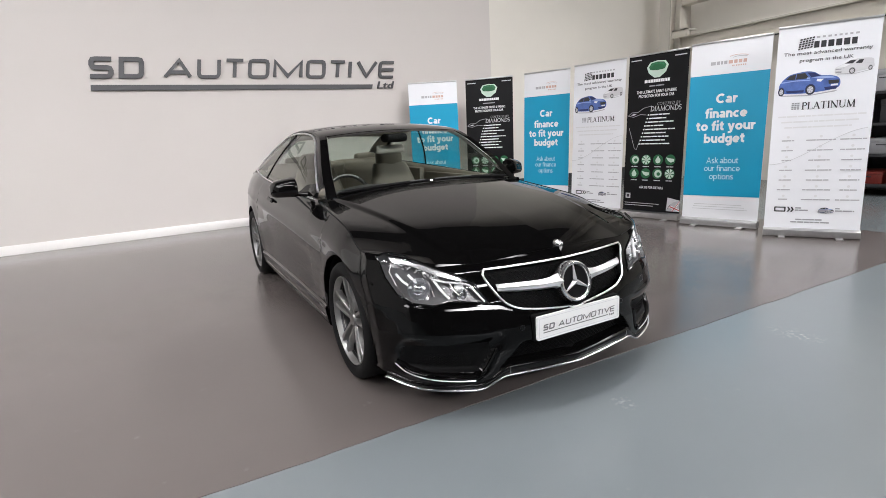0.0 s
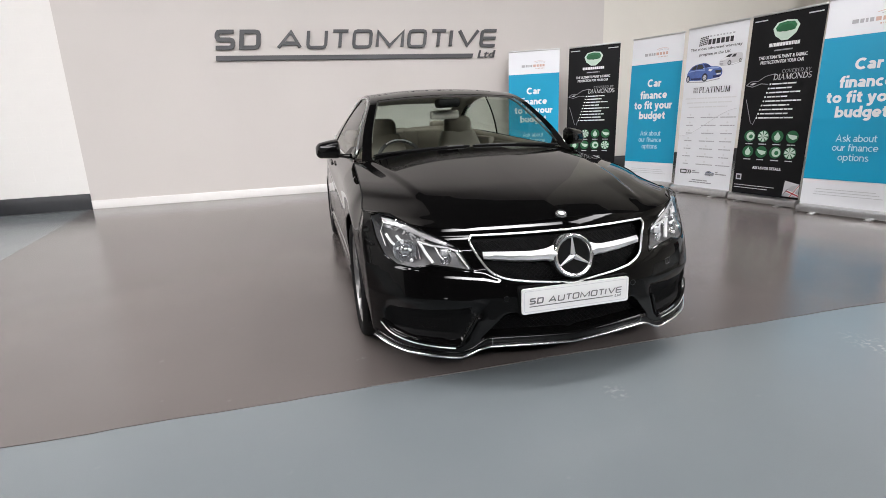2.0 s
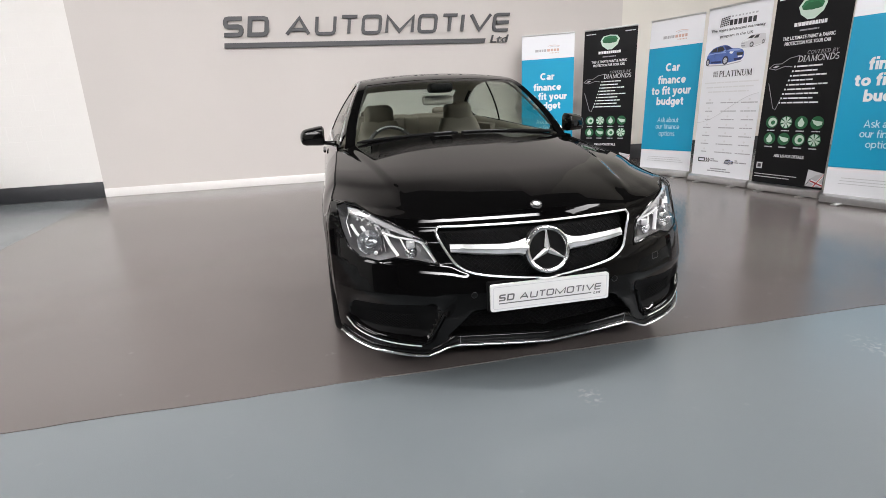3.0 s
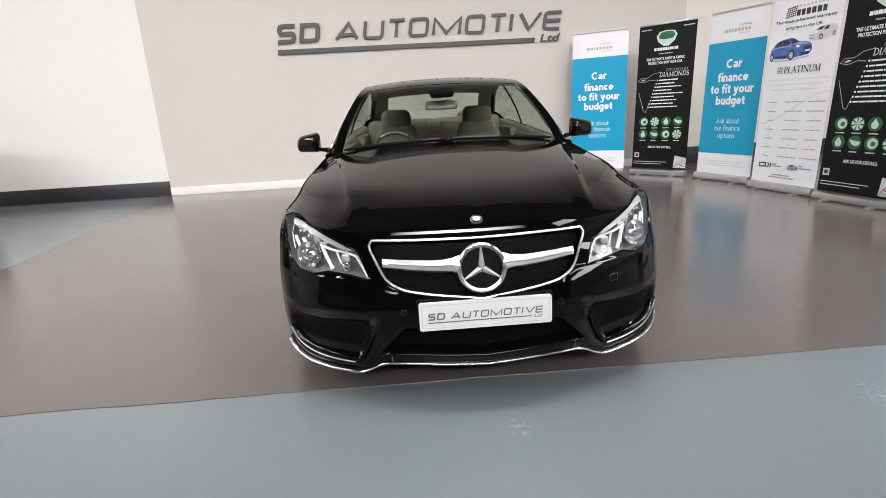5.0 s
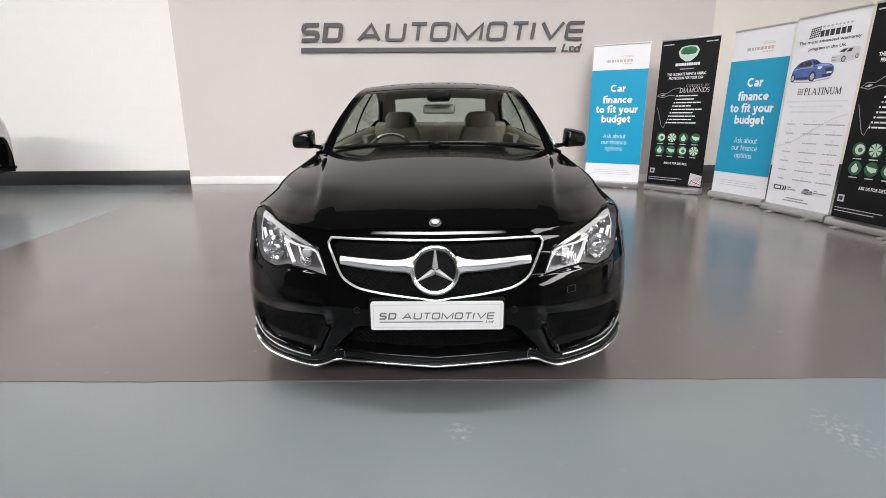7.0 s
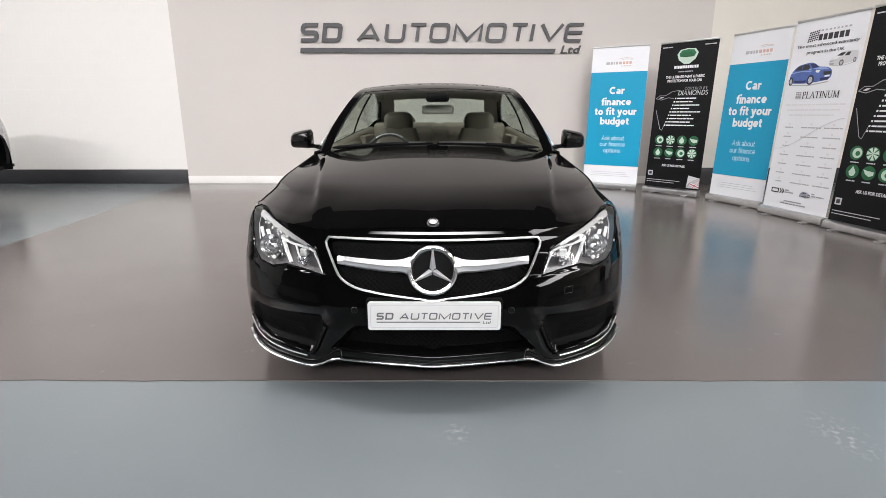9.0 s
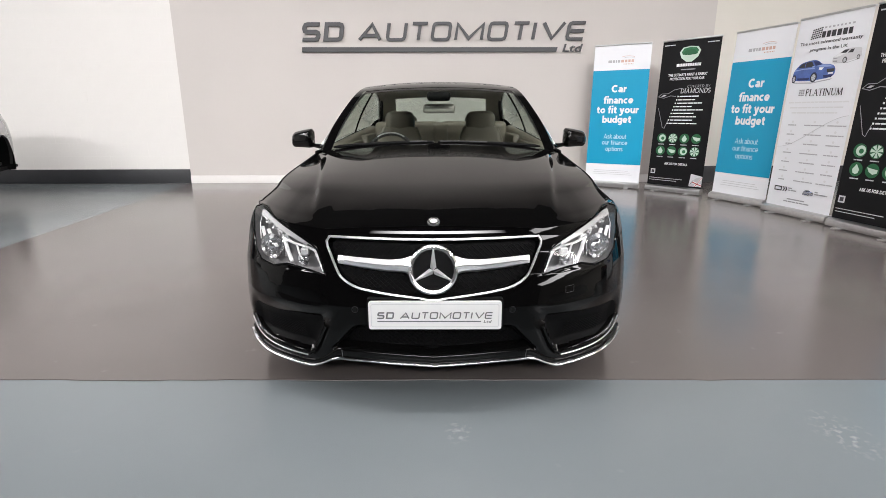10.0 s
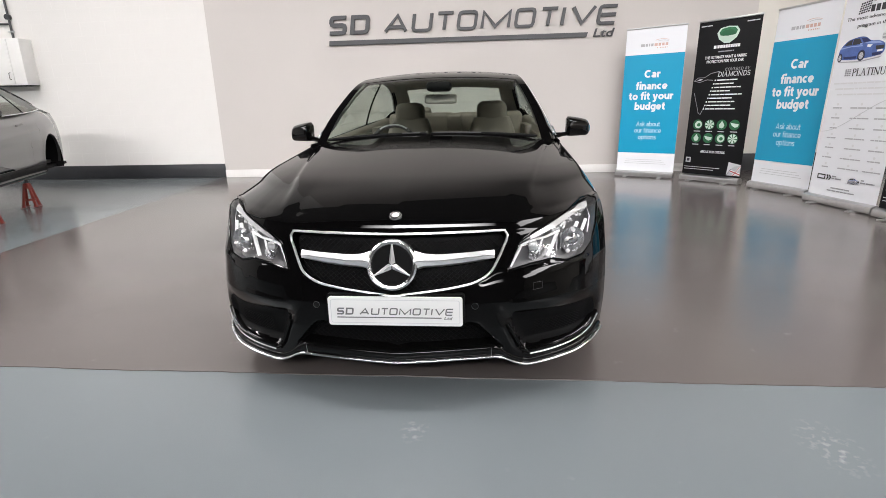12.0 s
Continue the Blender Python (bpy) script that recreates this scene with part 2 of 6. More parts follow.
def cyl(p, q, r, r2=None, seg=20, bm=None, caps=True):
    """A cylinder or cone from p to q."""
    own = bmesh.new()
    p, q = Vector(p), Vector(q)
    turn = (q - p).to_track_quat("Z", "Y").to_matrix().to_4x4()
    bmesh.ops.create_cone(own, cap_ends=caps, segments=seg, radius1=r, radius2=r if r2 is None else r2, depth=(q - p).length, matrix=Matrix.Translation((p + q) / 2) @ turn)
    return joined(bm, own)


def ball(c, rx, ry, rz, seg=20, bm=None):
    own = bmesh.new()
    bmesh.ops.create_uvsphere(own, u_segments=seg, v_segments=seg // 2 + 2, radius=1, matrix=Matrix.Translation(c) @ Matrix.Diagonal((rx, ry, rz, 1)))
    return joined(bm, own)


def grid(rows, bm=None, flip=False):
    """A sheet through rows of points."""
    bm = bm or bmesh.new()
    vs = [[bm.verts.new(p) for p in row] for row in rows]
    for a, b in zip(vs, vs[1:]):
        for i in range(len(a) - 1):
            quad = (a[i], a[i + 1], b[i + 1], b[i])
            if len({tuple(round(c, 5) for c in v.co) for v in quad}) < 3:
                continue
            bm.faces.new(quad[::-1] if flip else quad)
    return bm


def tube(points, r, seg=8, closed=False, bm=None, squash=1.0, up=(0, 0, 1)):
    """A round or flattened rod along points; r may be a list."""
    bm = bm or bmesh.new()
    pts = [Vector(p) for p in points]
    n = len(pts)
    rings = []
    for i, p in enumerate(pts):
        a = pts[(i - 1) % n] if closed or i else p
        b = pts[(i + 1) % n] if closed or i < n - 1 else p
        d = (b - a).normalized()
        side = d.cross(Vector(up))
        side = side.normalized() if side.length > 1e-4 else d.orthogonal().normalized()
        top = side.cross(d).normalized()
        rr = r[i] if isinstance(r, (list, tuple)) else r
        rings.append([bm.verts.new(p + side * (rr * math.cos(2 * math.pi * k / seg)) + top * (rr * squash * math.sin(2 * math.pi * k / seg))) for k in range(seg)])
    for i in range(n if closed else n - 1):
        a, b = rings[i], rings[(i + 1) % n]
        for k in range(seg):
            bm.faces.new((a[k], a[(k + 1) % seg], b[(k + 1) % seg], b[k]))
    if not closed:
        bm.faces.new(rings[0][::-1])
        bm.faces.new(rings[-1])
    return bm


def plate(outline, depth, bm=None, axis="y"):
    """A flat piece of that outline (x, z), from y = 0 back to y = depth."""
    bm = bm or bmesh.new()
    f = [bm.verts.new((x, 0, z)) for x, z in outline]
    b = [bm.verts.new((x, depth, z)) for x, z in outline]
    bm.faces.new(f)
    bm.faces.new(b[::-1])
    n = len(f)
    for i in range(n):
        bm.faces.new((f[i], b[i], b[(i + 1) % n], f[(i + 1) % n]))
    bmesh.ops.recalc_face_normals(bm, faces=bm.faces)
    return bm


def rounded(x0, x1, z0, z1, r, seg=5):
    """The outline of a rectangle with round corners."""
    out = []
    for cx, cz, a in ((x1 - r, z1 - r, 0), (x0 + r, z1 - r, 90), (x0 + r, z0 + r, 180), (x1 - r, z0 + r, 270)):
        out += [(cx + r * math.cos(radians(a + 90 * k / seg)), cz + r * math.sin(radians(a + 90 * k / seg))) for k in range(seg + 1)]
    return out


def lettering(text, x0, x1, z0, z1, depth=0.001, shear=0.0, bold=0.0):
    """Words as raised letters that fill x0..x1 and z0..z1, facing -y."""
    cu = bpy.data.curves.new("words", "FONT")
    cu.body, cu.extrude, cu.shear, cu.offset, cu.resolution_u = text, 0.5, shear, bold, 3
    ob = bpy.data.objects.new("words", cu)
    me = bpy.data.meshes.new_from_object(ob)
    bpy.data.objects.remove(ob)
    bpy.data.curves.remove(cu)
    co = np.empty(len(me.vertices) * 3)
    me.vertices.foreach_get("co", co)
    co = co.reshape(-1, 3)
    lo, hi = co.min(0), co.max(0)
    sz = (z1 - z0) / (hi[1] - lo[1])
    sx = (x1 - x0) / (hi[0] - lo[0])
    out = np.stack([x0 + (co[:, 0] - lo[0]) * sx, -depth / 2 - depth * np.sign(co[:, 2]) / 2, z0 + (co[:, 1] - lo[1]) * sz], 1)
    me.vertices.foreach_set("co", out.ravel())
    me.materials.clear()
    me.update()
    return me


def lerp_table(v, table):
    return float(np.interp(v, [a for a, _ in table], [b for _, b in table]))


def sstep(a, b, v):
    t = min(1.0, max(0.0, (v - a) / (b - a)))
    return t * t * (3 - 2 * t)


# ---- the hall ----
WALL_Y, GREY_X0, GREY_X1 = 6.945, -4.28, 4.29
HALL_X0, HALL_X1, HALL_Y0, CEIL_Z = -11.0, 9.0, -11.0, 11.0
GROUND_Y = 0.19

part("floor", box(HALL_X0 - 0.3, HALL_X1 + 0.3, HALL_Y0 - 0.3, WALL_Y + 0.3, -0.2, -0.004), M_BLUE)
tagged(bpy.data.objects["floor"], "blue-grey painted concrete floor, worn, with pale scuffs", "floor", kind="structure")
bm = bmesh.new()
random.seed(21)
front = [(-3.68 + 8.63 * k / 90, GROUND_Y + random.uniform(-0.003, 0.003) + 0.003 * math.sin(k * 0.7), 0) for k in range(91)]
top = [bm.verts.new(p) for p in front + [(4.95, WALL_Y, 0), (GREY_X0 - 0.02, WALL_Y, 0)]]
bm.faces.new(top)
ret = bmesh.ops.extrude_face_region(bm, geom=bm.faces[:])
bmesh.ops.translate(bm, verts=[v for v in ret["geom"] if isinstance(v, bmesh.types.BMVert)], vec=(0, 0, -0.1))
bmesh.ops.recalc_face_normals(bm, faces=bm.faces)
tagged(part("floor_bay", bm, M_BROWN, smooth=0), "glossy brown-grey painted showroom bay on the floor", "floor", kind="structure")

# rear wall: grey feature section between white painted masonry and a cream section
tagged(part("wall_rear", box(HALL_X0 - 0.3, HALL_X1 + 0.3, WALL_Y + 0.02, WALL_Y + 0.3, 0, CEIL_Z), M_CREAM, smooth=0), "cream painted rear wall of the hall", "wall", kind="structure")
tagged(part("wall_feature", box(GREY_X0, GREY_X1, WALL_Y, WALL_Y + 0.02, 0, 6.75), M_GREYWALL, smooth=0), "smooth warm-grey painted feature wall", "wall", kind="structure")
# unseen dark panel, added so the front of the bonnet reflects black
tagged(part("wall_reflect_dark", box(HALL_X0, HALL_X1, WALL_Y - 0.03, WALL_Y + 0.02, 6.75, CEIL_Z), M_CEIL, smooth=0), "unseen dark panel added high on the rear wall to darken the bonnet reflection", "wall", kind="structure")
tagged(part("wall_white", box(HALL_X0, GREY_X0, WALL_Y + 0.004, WALL_Y + 0.02, 0.235, 6.75), M_MORTAR, smooth=0), "white painted brick wall", "wall", kind="structure")
tagged(part("baseboard", box(GREY_X0, GREY_X1, WALL_Y - 0.016, WALL_Y, 0, 0.128, 0.004), M_SKIRT), "white gloss skirting board", "skirting", kind="structure")
tagged(part("band_1", box(HALL_X0, GREY_X0 - 0.004, WALL_Y - 0.012, WALL_Y + 0.02, 0, 0.235, 0.003), M_BAND), "black painted band at the foot of the white wall", "wall band", kind="structure")
tagged(part("band_2", box(GREY_X1 + 0.004, HALL_X1, WALL_Y - 0.012, WALL_Y + 0.02, 0, 0.265, 0.003), M_BAND), "black painted band at the foot of the cream wall", "wall band", kind="structure")
tagged(part("wall_left", box(HALL_X0 - 0.3, HALL_X0, -3.6, WALL_Y + 0.02, 0, CEIL_Z), M_SIDEWALL, smooth=0), "grey painted blockwork side wall", "wall", kind="structure")
# unseen front stretch of the side wall, darkened to keep the bumper black
tagged(part("wall_left_dark", box(HALL_X0 - 0.3, HALL_X0, HALL_Y0, -3.6, 0, CEIL_Z), M_DARKWALL, smooth=0), "unseen stretch of side wall, made dark for the bumper reflections", "wall", kind="structure")
tagged(part("wall_right", box(HALL_X1, HALL_X1 + 0.3, HALL_Y0, WALL_Y + 0.02, 0, CEIL_Z), M_CREAM, smooth=0), "cream painted side wall", "wall", kind="structure")
# plain closing wall behind the camera, dark for the reflections in the nose
tagged(part("wall_front", box(HALL_X0 - 0.3, HALL_X1 + 0.3, HALL_Y0 - 0.3, HALL_Y0, 0, CEIL_Z), M_DARKWALL, smooth=0), "unseen closing wall at the far end, made dark for the nose reflections", "wall", kind="structure")
tagged(part("ceiling", box(HALL_X0 - 0.3, HALL_X1 + 0.3, HALL_Y0 - 0.3, WALL_Y + 0.3, CEIL_Z, CEIL_Z + 0.2), M_CEIL, smooth=0), "dark sheeted roof", "ceiling", kind="structure")


def ceiling_light(x, y, z, turn, length=1.4):
    t = thing("ceiling_light", "white light fitting added out of view under the roof to light the bay", "light", "light fittings under the roof", pose(x, y, z, 0, 0, turn))
    part("body", box(-length / 2, length / 2, -0.16, 0.16, 0.004, 0.07, 0.008), M_WHITEMETAL, t)
    part("diffuser", box(-length / 2 + 0.02, length / 2 - 0.02, -0.14, 0.14, -0.002, 0.003), M_TUBE, t)
    for s in (-1, 1):
        part("hanger", cyl((s * length * 0.35, 0, 0.06), (s * length * 0.35, 0, CEIL_Z - z), 0.006, seg=6), M_DARKSTEEL, t)


# unseen fittings, their places chosen for the brightness, shadows and reflections they give
for xx, yy, turn in [(x, 0.9, 0) for x in (-2.4, -0.8, 0.8, 2.4)] + [(x, 1.9, 0) for x in (-4.9, -3.4, 3.4, 4.9)] + [(x, y, 90) for x in (-6.7, 6.7) for y in (-3.6, -1.9, -0.2, 1.3)] + [(-6.7, 3.1, 90)]:
    ceiling_light(xx, yy, 6.4, turn)

# ---- the coupe: surfaces ----
# x across, y back from the number plate, z up; the right half, mirrored
LEAN = ((0.10, 0.03), (0.2, 0.015), (0.3, 0.0), (0.40, 0.010), (0.46, 0.024), (0.52, 0.040), (0.60, 0.088), (0.66, 0.115), (0.670, 0.1183), (0.680, 0.1218), (0.690, 0.1256), (0.700, 0.1297), (0.713, 0.1356), (0.722, 0.150), (0.74, 0.185), (0.78, 0.28))
TUMBLE = ((0.15, 0.045), (0.22, 0.03), (0.35, 0.012), (0.5, 0.002), (0.62, 0.0), (0.72, 0.010), (0.82, 0.028), (0.92, 0.060), (1.0, 0.09))
SIDE = ((0.386, 0.872), (0.55, 0.890), (0.8, 0.896), (1.2, 0.893), (2.0, 0.888), (3.0, 0.893), (3.5, 0.890), (3.85, 0.872), (4.1, 0.842), (4.3, 0.805), (4.5, 0.73))
NOSE_RIM = ((0, 0.712), (0.25, 0.703), (0.45, 0.688), (0.62, 0.702), (0.80, 0.738))
SIDE_RIM = ((0.45, 0.738), (0.75, 0.79), (1.0, 0.832), (1.5, 0.893), (2.0, 0.915), (3.0, 0.948), (3.6, 0.982), (4.2, 0.985), (4.6, 0.95), (4.8, 0.94))
NOSE_FOOT = ((0, 0.170), (0.26, 0.180), (0.395, 0.182), (0.45, 0.156), (0.51, 0.132), (0.61, 0.138), (0.73, 0.147), (0.80, 0.165), (0.86, 0.19))
HUB_F, HUB_R, HUB_Z, ARCH_R = 0.825, 3.585, 0.32, 0.362
WIDTH_HEAD = 0.824


def lean(z):
    return lerp_table(z, LEAN)


def base(x):
    return 0.28 * x * x + 0.517 * abs(x) ** 8


def nose_weight(y):
    return 1 - sstep(0.30, 0.95, y)


def flank_weight(y):
    return sstep(0.12, 0.75, y)


def dent(x, z):
    """How far the air intakes lie back in the bumper."""
    x = abs(x)
    mid = sstep(0.40, 0.36, x + 0.9 * (z - 0.24)) * sstep(0.20, 0.225, z) * sstep(0.330, 0.312, z)
    lo = 0.172 + 0.10 * max(0, x - 0.5)
    side = sstep(0.475, 0.54, x + 0.45 * (z - 0.17)) * sstep(0.85, 0.77, x) * sstep(lo, lo + 0.05, z) * sstep(0.40, 0.29, z)
    return 0.07 * mid + 0.055 * side


LEDGE_STEP = ((0, 0), (0.004, 0.0004), (0.012, 0.0018), (0.020, 0.0035), (0.028, 0.0055), (0.034, 0.0064))
LEDGE = ((0.30, 0.443), (0.36, 0.458), (0.48, 0.474), (0.60, 0.490), (0.72, 0.499), (0.86, 0.51))

CREASE = ((0.42, 0.383), (0.54, 0.393), (0.64, 0.409))
CREASE_STEP = ((0, 0), (0.003, 0.0005), (0.011, 0.0026), (0.014, 0.0030), (0.07, 0))


def ledge(x, z):
    """The shelf in the bumper under the headlamps, the crease over the side intake and the slight prow in the middle."""
    x = abs(x)
    line = lerp_table(x, LEDGE)
    k = 1 + 0.5 * sstep(0.34, 0.40, x) * (1 - sstep(0.50, 0.62, x))
    over = lerp_table(z - lerp_table(x, CREASE), CREASE_STEP) * sstep(0.42, 0.47, x) * (1 - sstep(0.61, 0.67, x))
    prow = 0.006 * math.exp(-x / 0.10) * (1 - sstep(0.21, 0.26, z) * (1 - sstep(0.61, 0.67, z)))
    return over - prow + k * lerp_table((z - line) / k, LEDGE_STEP) * (1 - sstep(0.56, 0.66, z)) * sstep(0.29, 0.34, x) * (1 - 0.8 * sstep(0.74, 0.85, x))


def front_y(x, z):
    xr = abs(x) + lerp_table(z, TUMBLE) * flank_weight(base(x))
    b = base(xr)
    return b + (lean(z) + ledge(x, z)) * nose_weight(b)


def nose(x, z, off=0.0):
    """A point on the nose, off metres out along its normal."""
    e = 0.004
    y = front_y(x, z)
    n = Vector(((front_y(x + e, z) - front_y(x - e, z)) / (2 * e), -1, (front_y(x, z + e) - front_y(x, z - e)) / (2 * e))).normalized()
    return Vector((x, y, z)) + n * off


def nose_patch(top, bottom, off, nx=40, nz=10, bm=None, flip=1):
    """A sheet on the nose between an upper and a lower line, both tables of (x, z)."""
    x0, x1 = max(top[0][0], bottom[0][0]), min(top[-1][0], bottom[-1][0])
    rows = []
    for i in range(nx + 1):
        x = x0 + (x1 - x0) * i / nx
        a, b = lerp_table(x, bottom), lerp_table(x, top)
        row = [nose(x, a + (b - a) * j / nz, off) for j in range(nz + 1)]
        rows.append([Vector((p.x * flip, p.y, p.z)) for p in row])
    return grid(rows, bm, flip=flip > 0)


def line_on_nose(points, off, step=0.02, flip=1):
    out = []
    for (ax, az), (bx, bz) in zip(points, points[1:]):
        n = max(1, int(math.hypot(bx - ax, bz - az) / step))
        out += [nose(ax + (bx - ax) * k / n, az + (bz - az) * k / n, off) for k in range(n)]
    out.append(nose(*points[-1], off))
    return [Vector((p.x * flip, p.y, p.z)) for p in out]


# outlines on the nose: headlamp, grille, intake
HEAD_TOP = ((0.438, 0.522), (0.482, 0.612), (0.53, 0.640), (0.65, 0.697), (0.745, 0.744), (0.785, 0.746), (WIDTH_HEAD, 0.732))
HEAD_BOT = ((0.438, 0.514), (0.52, 0.531), (0.61, 0.543), (0.675, 0.528), (0.745, 0.538), (0.79, 0.572), (0.814, 0.64), (WIDTH_HEAD, 0.715))
GRILLE_TOP = ((-0.432, 0.638), (-0.424, 0.659), (0, 0.657), (0.424, 0.659), (0.432, 0.638))


def curve_through(points, n):
    """A smooth line through points (x, z), as a table."""
    p = [Vector(q) for q in points]
    p = [p[0] * 2 - p[1]] + p + [p[-1] * 2 - p[-2]]
    out = []
    for a, b, c, d in zip(p, p[1:], p[2:], p[3:]):
        for i in range(n):
            f = i / n
            out.append(0.5 * (2 * b + (c - a) * f + (2 * a - 5 * b + 4 * c - d) * f * f + (3 * b - a - 3 * c + d) * f ** 3))
    return [(q.x, q.y) for q in out] + [tuple(points[-1])]


GRILLE_HALF = curve_through(((0, 0.437), (0.11, 0.450), (0.22, 0.463), (0.315, 0.482), (0.368, 0.512), (0.400, 0.557), (0.432, 0.622)), 4)
GRILLE_BOT = tuple((-x, z) for x, z in GRILLE_HALF[:0:-1]) + tuple(GRILLE_HALF)


def inside(x, z, top, bottom, margin):
    x = abs(x)
    if not (bottom[0][0] + margin < x < bottom[-1][0] - margin):
        return False
    return lerp_table(x, bottom) + margin < z < lerp_table(x, top) - margin


JOINTS = (0.4615, 1.4765, 2.8635, 4.301)


def outline_columns():
    """The half outline in plan: nose, flank, tail."""
    pts = [(0.872 * (1 - (1 - k / 90) ** 1.35), 0) for k in range(91)]
    pts = [(x, base(x)) for x, _ in pts]
    ys = [0.386 + (4.5 - 0.386) * k / 190 for k in range(1, 191)]
    for hub in (HUB_F, HUB_R):
        ys += [hub - ARCH_R - 0.0015, hub - ARCH_R + 0.0015, hub + ARCH_R - 0.0015, hub + ARCH_R + 0.0015]
    ys = sorted(ys)
    for y in ys:
        pts.append((lerp_table(y, SIDE), y))
    for k in range(1, 31):
        a = radians(90 * k / 30)
        pts.append((0.73 * math.cos(a) ** 0.75 if k < 30 else 0.0, 4.5 + 0.19 * math.sin(a)))
    xs = np.array([p[0] for p in pts])
    for _ in range(14):
        xs[72:-12] = 0.25 * xs[71:-13] + 0.5 * xs[72:-12] + 0.25 * xs[73:-11]
    out = [(float(x), p[1]) for x, p in zip(xs, pts)]
    # a pair of columns at each joint between panels
    for joint in JOINTS:
        for d in (-0.0007, 0.0007):
            k = next(i for i, q in enumerate(out) if q[1] > joint + d)
            (xa, ya), (xb, yb) = out[k - 1], out[k]
            f = (joint + d - ya) / (yb - ya)
            out.insert(k, (xa + (xb - xa) * f, joint + d))
    return out


def arch_foot(y, foot):
    for hub in (HUB_F, HUB_R):
        if abs(y - hub) < ARCH_R:
            return max(foot, HUB_Z + math.sqrt(ARCH_R ** 2 - (y - hub) ** 2))
    return foot


def body_column(x, y, rows=70):
    """Points of the body side above one place of the outline, from its foot to its rim."""
    if y < 0.45 and x < 0.82:
        foot, rim = lerp_table(x, NOSE_FOOT), lerp_table(x, NOSE_RIM)
    else:
        foot, rim = 0.19 + 0.012 * sstep(0.5, 1.2, y), lerp_table(y, SIDE_RIM)
    foot = arch_foot(y, foot)
    out = []
    wf, ws = nose_weight(y), flank_weight(y)
    tail = sstep(4.2, 4.62, y)
    crease = 0.63 + 0.055 * (y - 1.1)
    for j in range(rows + 1):
        z = foot + (rim - foot) * j / rows
        xx = x - (lerp_table(z, TUMBLE) + 0.05 * max(0, 1 - (rim - z) / 0.13) ** 2) * ws * (1 - 0.8 * tail) if x > 0.001 else 0.0
        if 0.9 < y < 4.4:
            xx += 0.009 * math.exp(-abs((z - crease) / 0.030) ** 1.4) * sstep(0.9, 1.4, y) * sstep(4.4, 3.9, y) - 0.012 * sstep(crease - 0.02, crease - 0.12, z) * sstep(0.30, 0.42, z) * sstep(1.2, 1.6, y) * sstep(3.2, 2.7, y)
        for hub in (HUB_F, HUB_R):
            d = math.hypot(y - hub, z - HUB_Z) - ARCH_R
            xx += 0.008 * math.exp(-(d / 0.07) ** 2) * ws
        yy = y + (lean(z) + ledge(x, z)) * wf
        if tail:
            yy -= tail * (0.10 * sstep(0.7, 0.95, z) + 0.05 * sstep(0.45, 0.2, z))
        yy += dent(x, z) * sstep(0.45, 0.2, y)
        out.append((xx, yy, z))
    return out


COLS = [(x, y, body_column(x, y, 160 if y < JOINTS[0] else 70)) for x, y in outline_columns()]


def nearest(x, z, top, bottom):
    """The point of an opening's outline that lies nearest."""
    ring = list(bottom) + list(top[::-1])
    best = (9, 0, 0)
    for (ax, az), (bx, bz) in zip(ring, ring[1:] + ring[:1]):
        dx, dz = bx - ax, bz - az
        f = min(1, max(0, ((x - ax) * dx + (z - az) * dz) / max(1e-9, dx * dx + dz * dz)))
        qx, qz = ax + dx * f, az + dz * f
        best = min(best, (math.hypot(qx - x, qz - z), qx, qz))
    return best[1:]


def panel(y0, y1, side, holes=()):
    """The stretch of the body side whose outline lies between y0 and y1."""
    cols = [c for c in COLS if y0 <= c[1] <= y1]
    bm, cut = bmesh.new(), set()
    vs = [[bm.verts.new((p[0] * side, p[1], p[2])) for p in c[2]] for c in cols]
    for a, b, ca, cb in zip(vs, vs[1:], cols, cols[1:]):
        for j in range(len(a) - 1):
            mx, mz = (ca[2][j][0] + cb[2][j][0]) / 2, (ca[2][j][2] + ca[2][j + 1][2]) / 2
            if ca[1] < 0.335 and any(inside(mx, mz, *h, 0.002) for h in holes):
                cut.update((a[j], b[j], b[j + 1], a[j + 1]))
                continue
            quad = (a[j], b[j], b[j + 1], a[j + 1])
            face = bm.faces.new(quad if side > 0 else quad[::-1])
            if ca[1] < 0.4 and dent(ca[0], mz) > 0.028:
                face.material_index = 1
    # draw the ragged rim of an opening onto its outline
    for v in cut:
        if v.link_faces and abs(v.co.x) > 0.001:
            ax = abs(v.co.x)
            px, pz = min((nearest(ax, v.co.z, *h) for h in holes), key=lambda q: math.hypot(q[0] - ax, q[1] - v.co.z))
            if math.hypot(px - ax, pz - v.co.z) < 0.02:
                v.co.y += front_y(px, pz) - front_y(ax, v.co.z)
                v.co.x, v.co.z = px * side, pz
    # turn the foot inwards, as a rolled edge
    for a, b in zip(vs, vs[1:]):
        lo = [bm.verts.new(v.co + Vector((-0.035 * side if abs(v.co.x) > 0.5 else 0, 0.03 if abs(v.co.x) <= 0.5 else 0, 0.004))) for v in (a[0], b[0])]
        bm.faces.new((a[0], lo[0], lo[1], b[0]) if side > 0 else (b[0], lo[1], lo[0], a[0]))
    return bm


NOSE_EDGE = [c[2][-1] for c in COLS if c[1] < 0.45]
FLANK_EDGE = [c[2][-1] for c in COLS if c[0] > 0.5 and 0.3 < c[1] < 2.2]


def along(points, axis, value):
    """The point of a line at which one coordinate has that value."""
    key = [p[axis] for p in points]
    return [float(np.interp(value, key, [p[k] for p in points])) for k in range(3)]


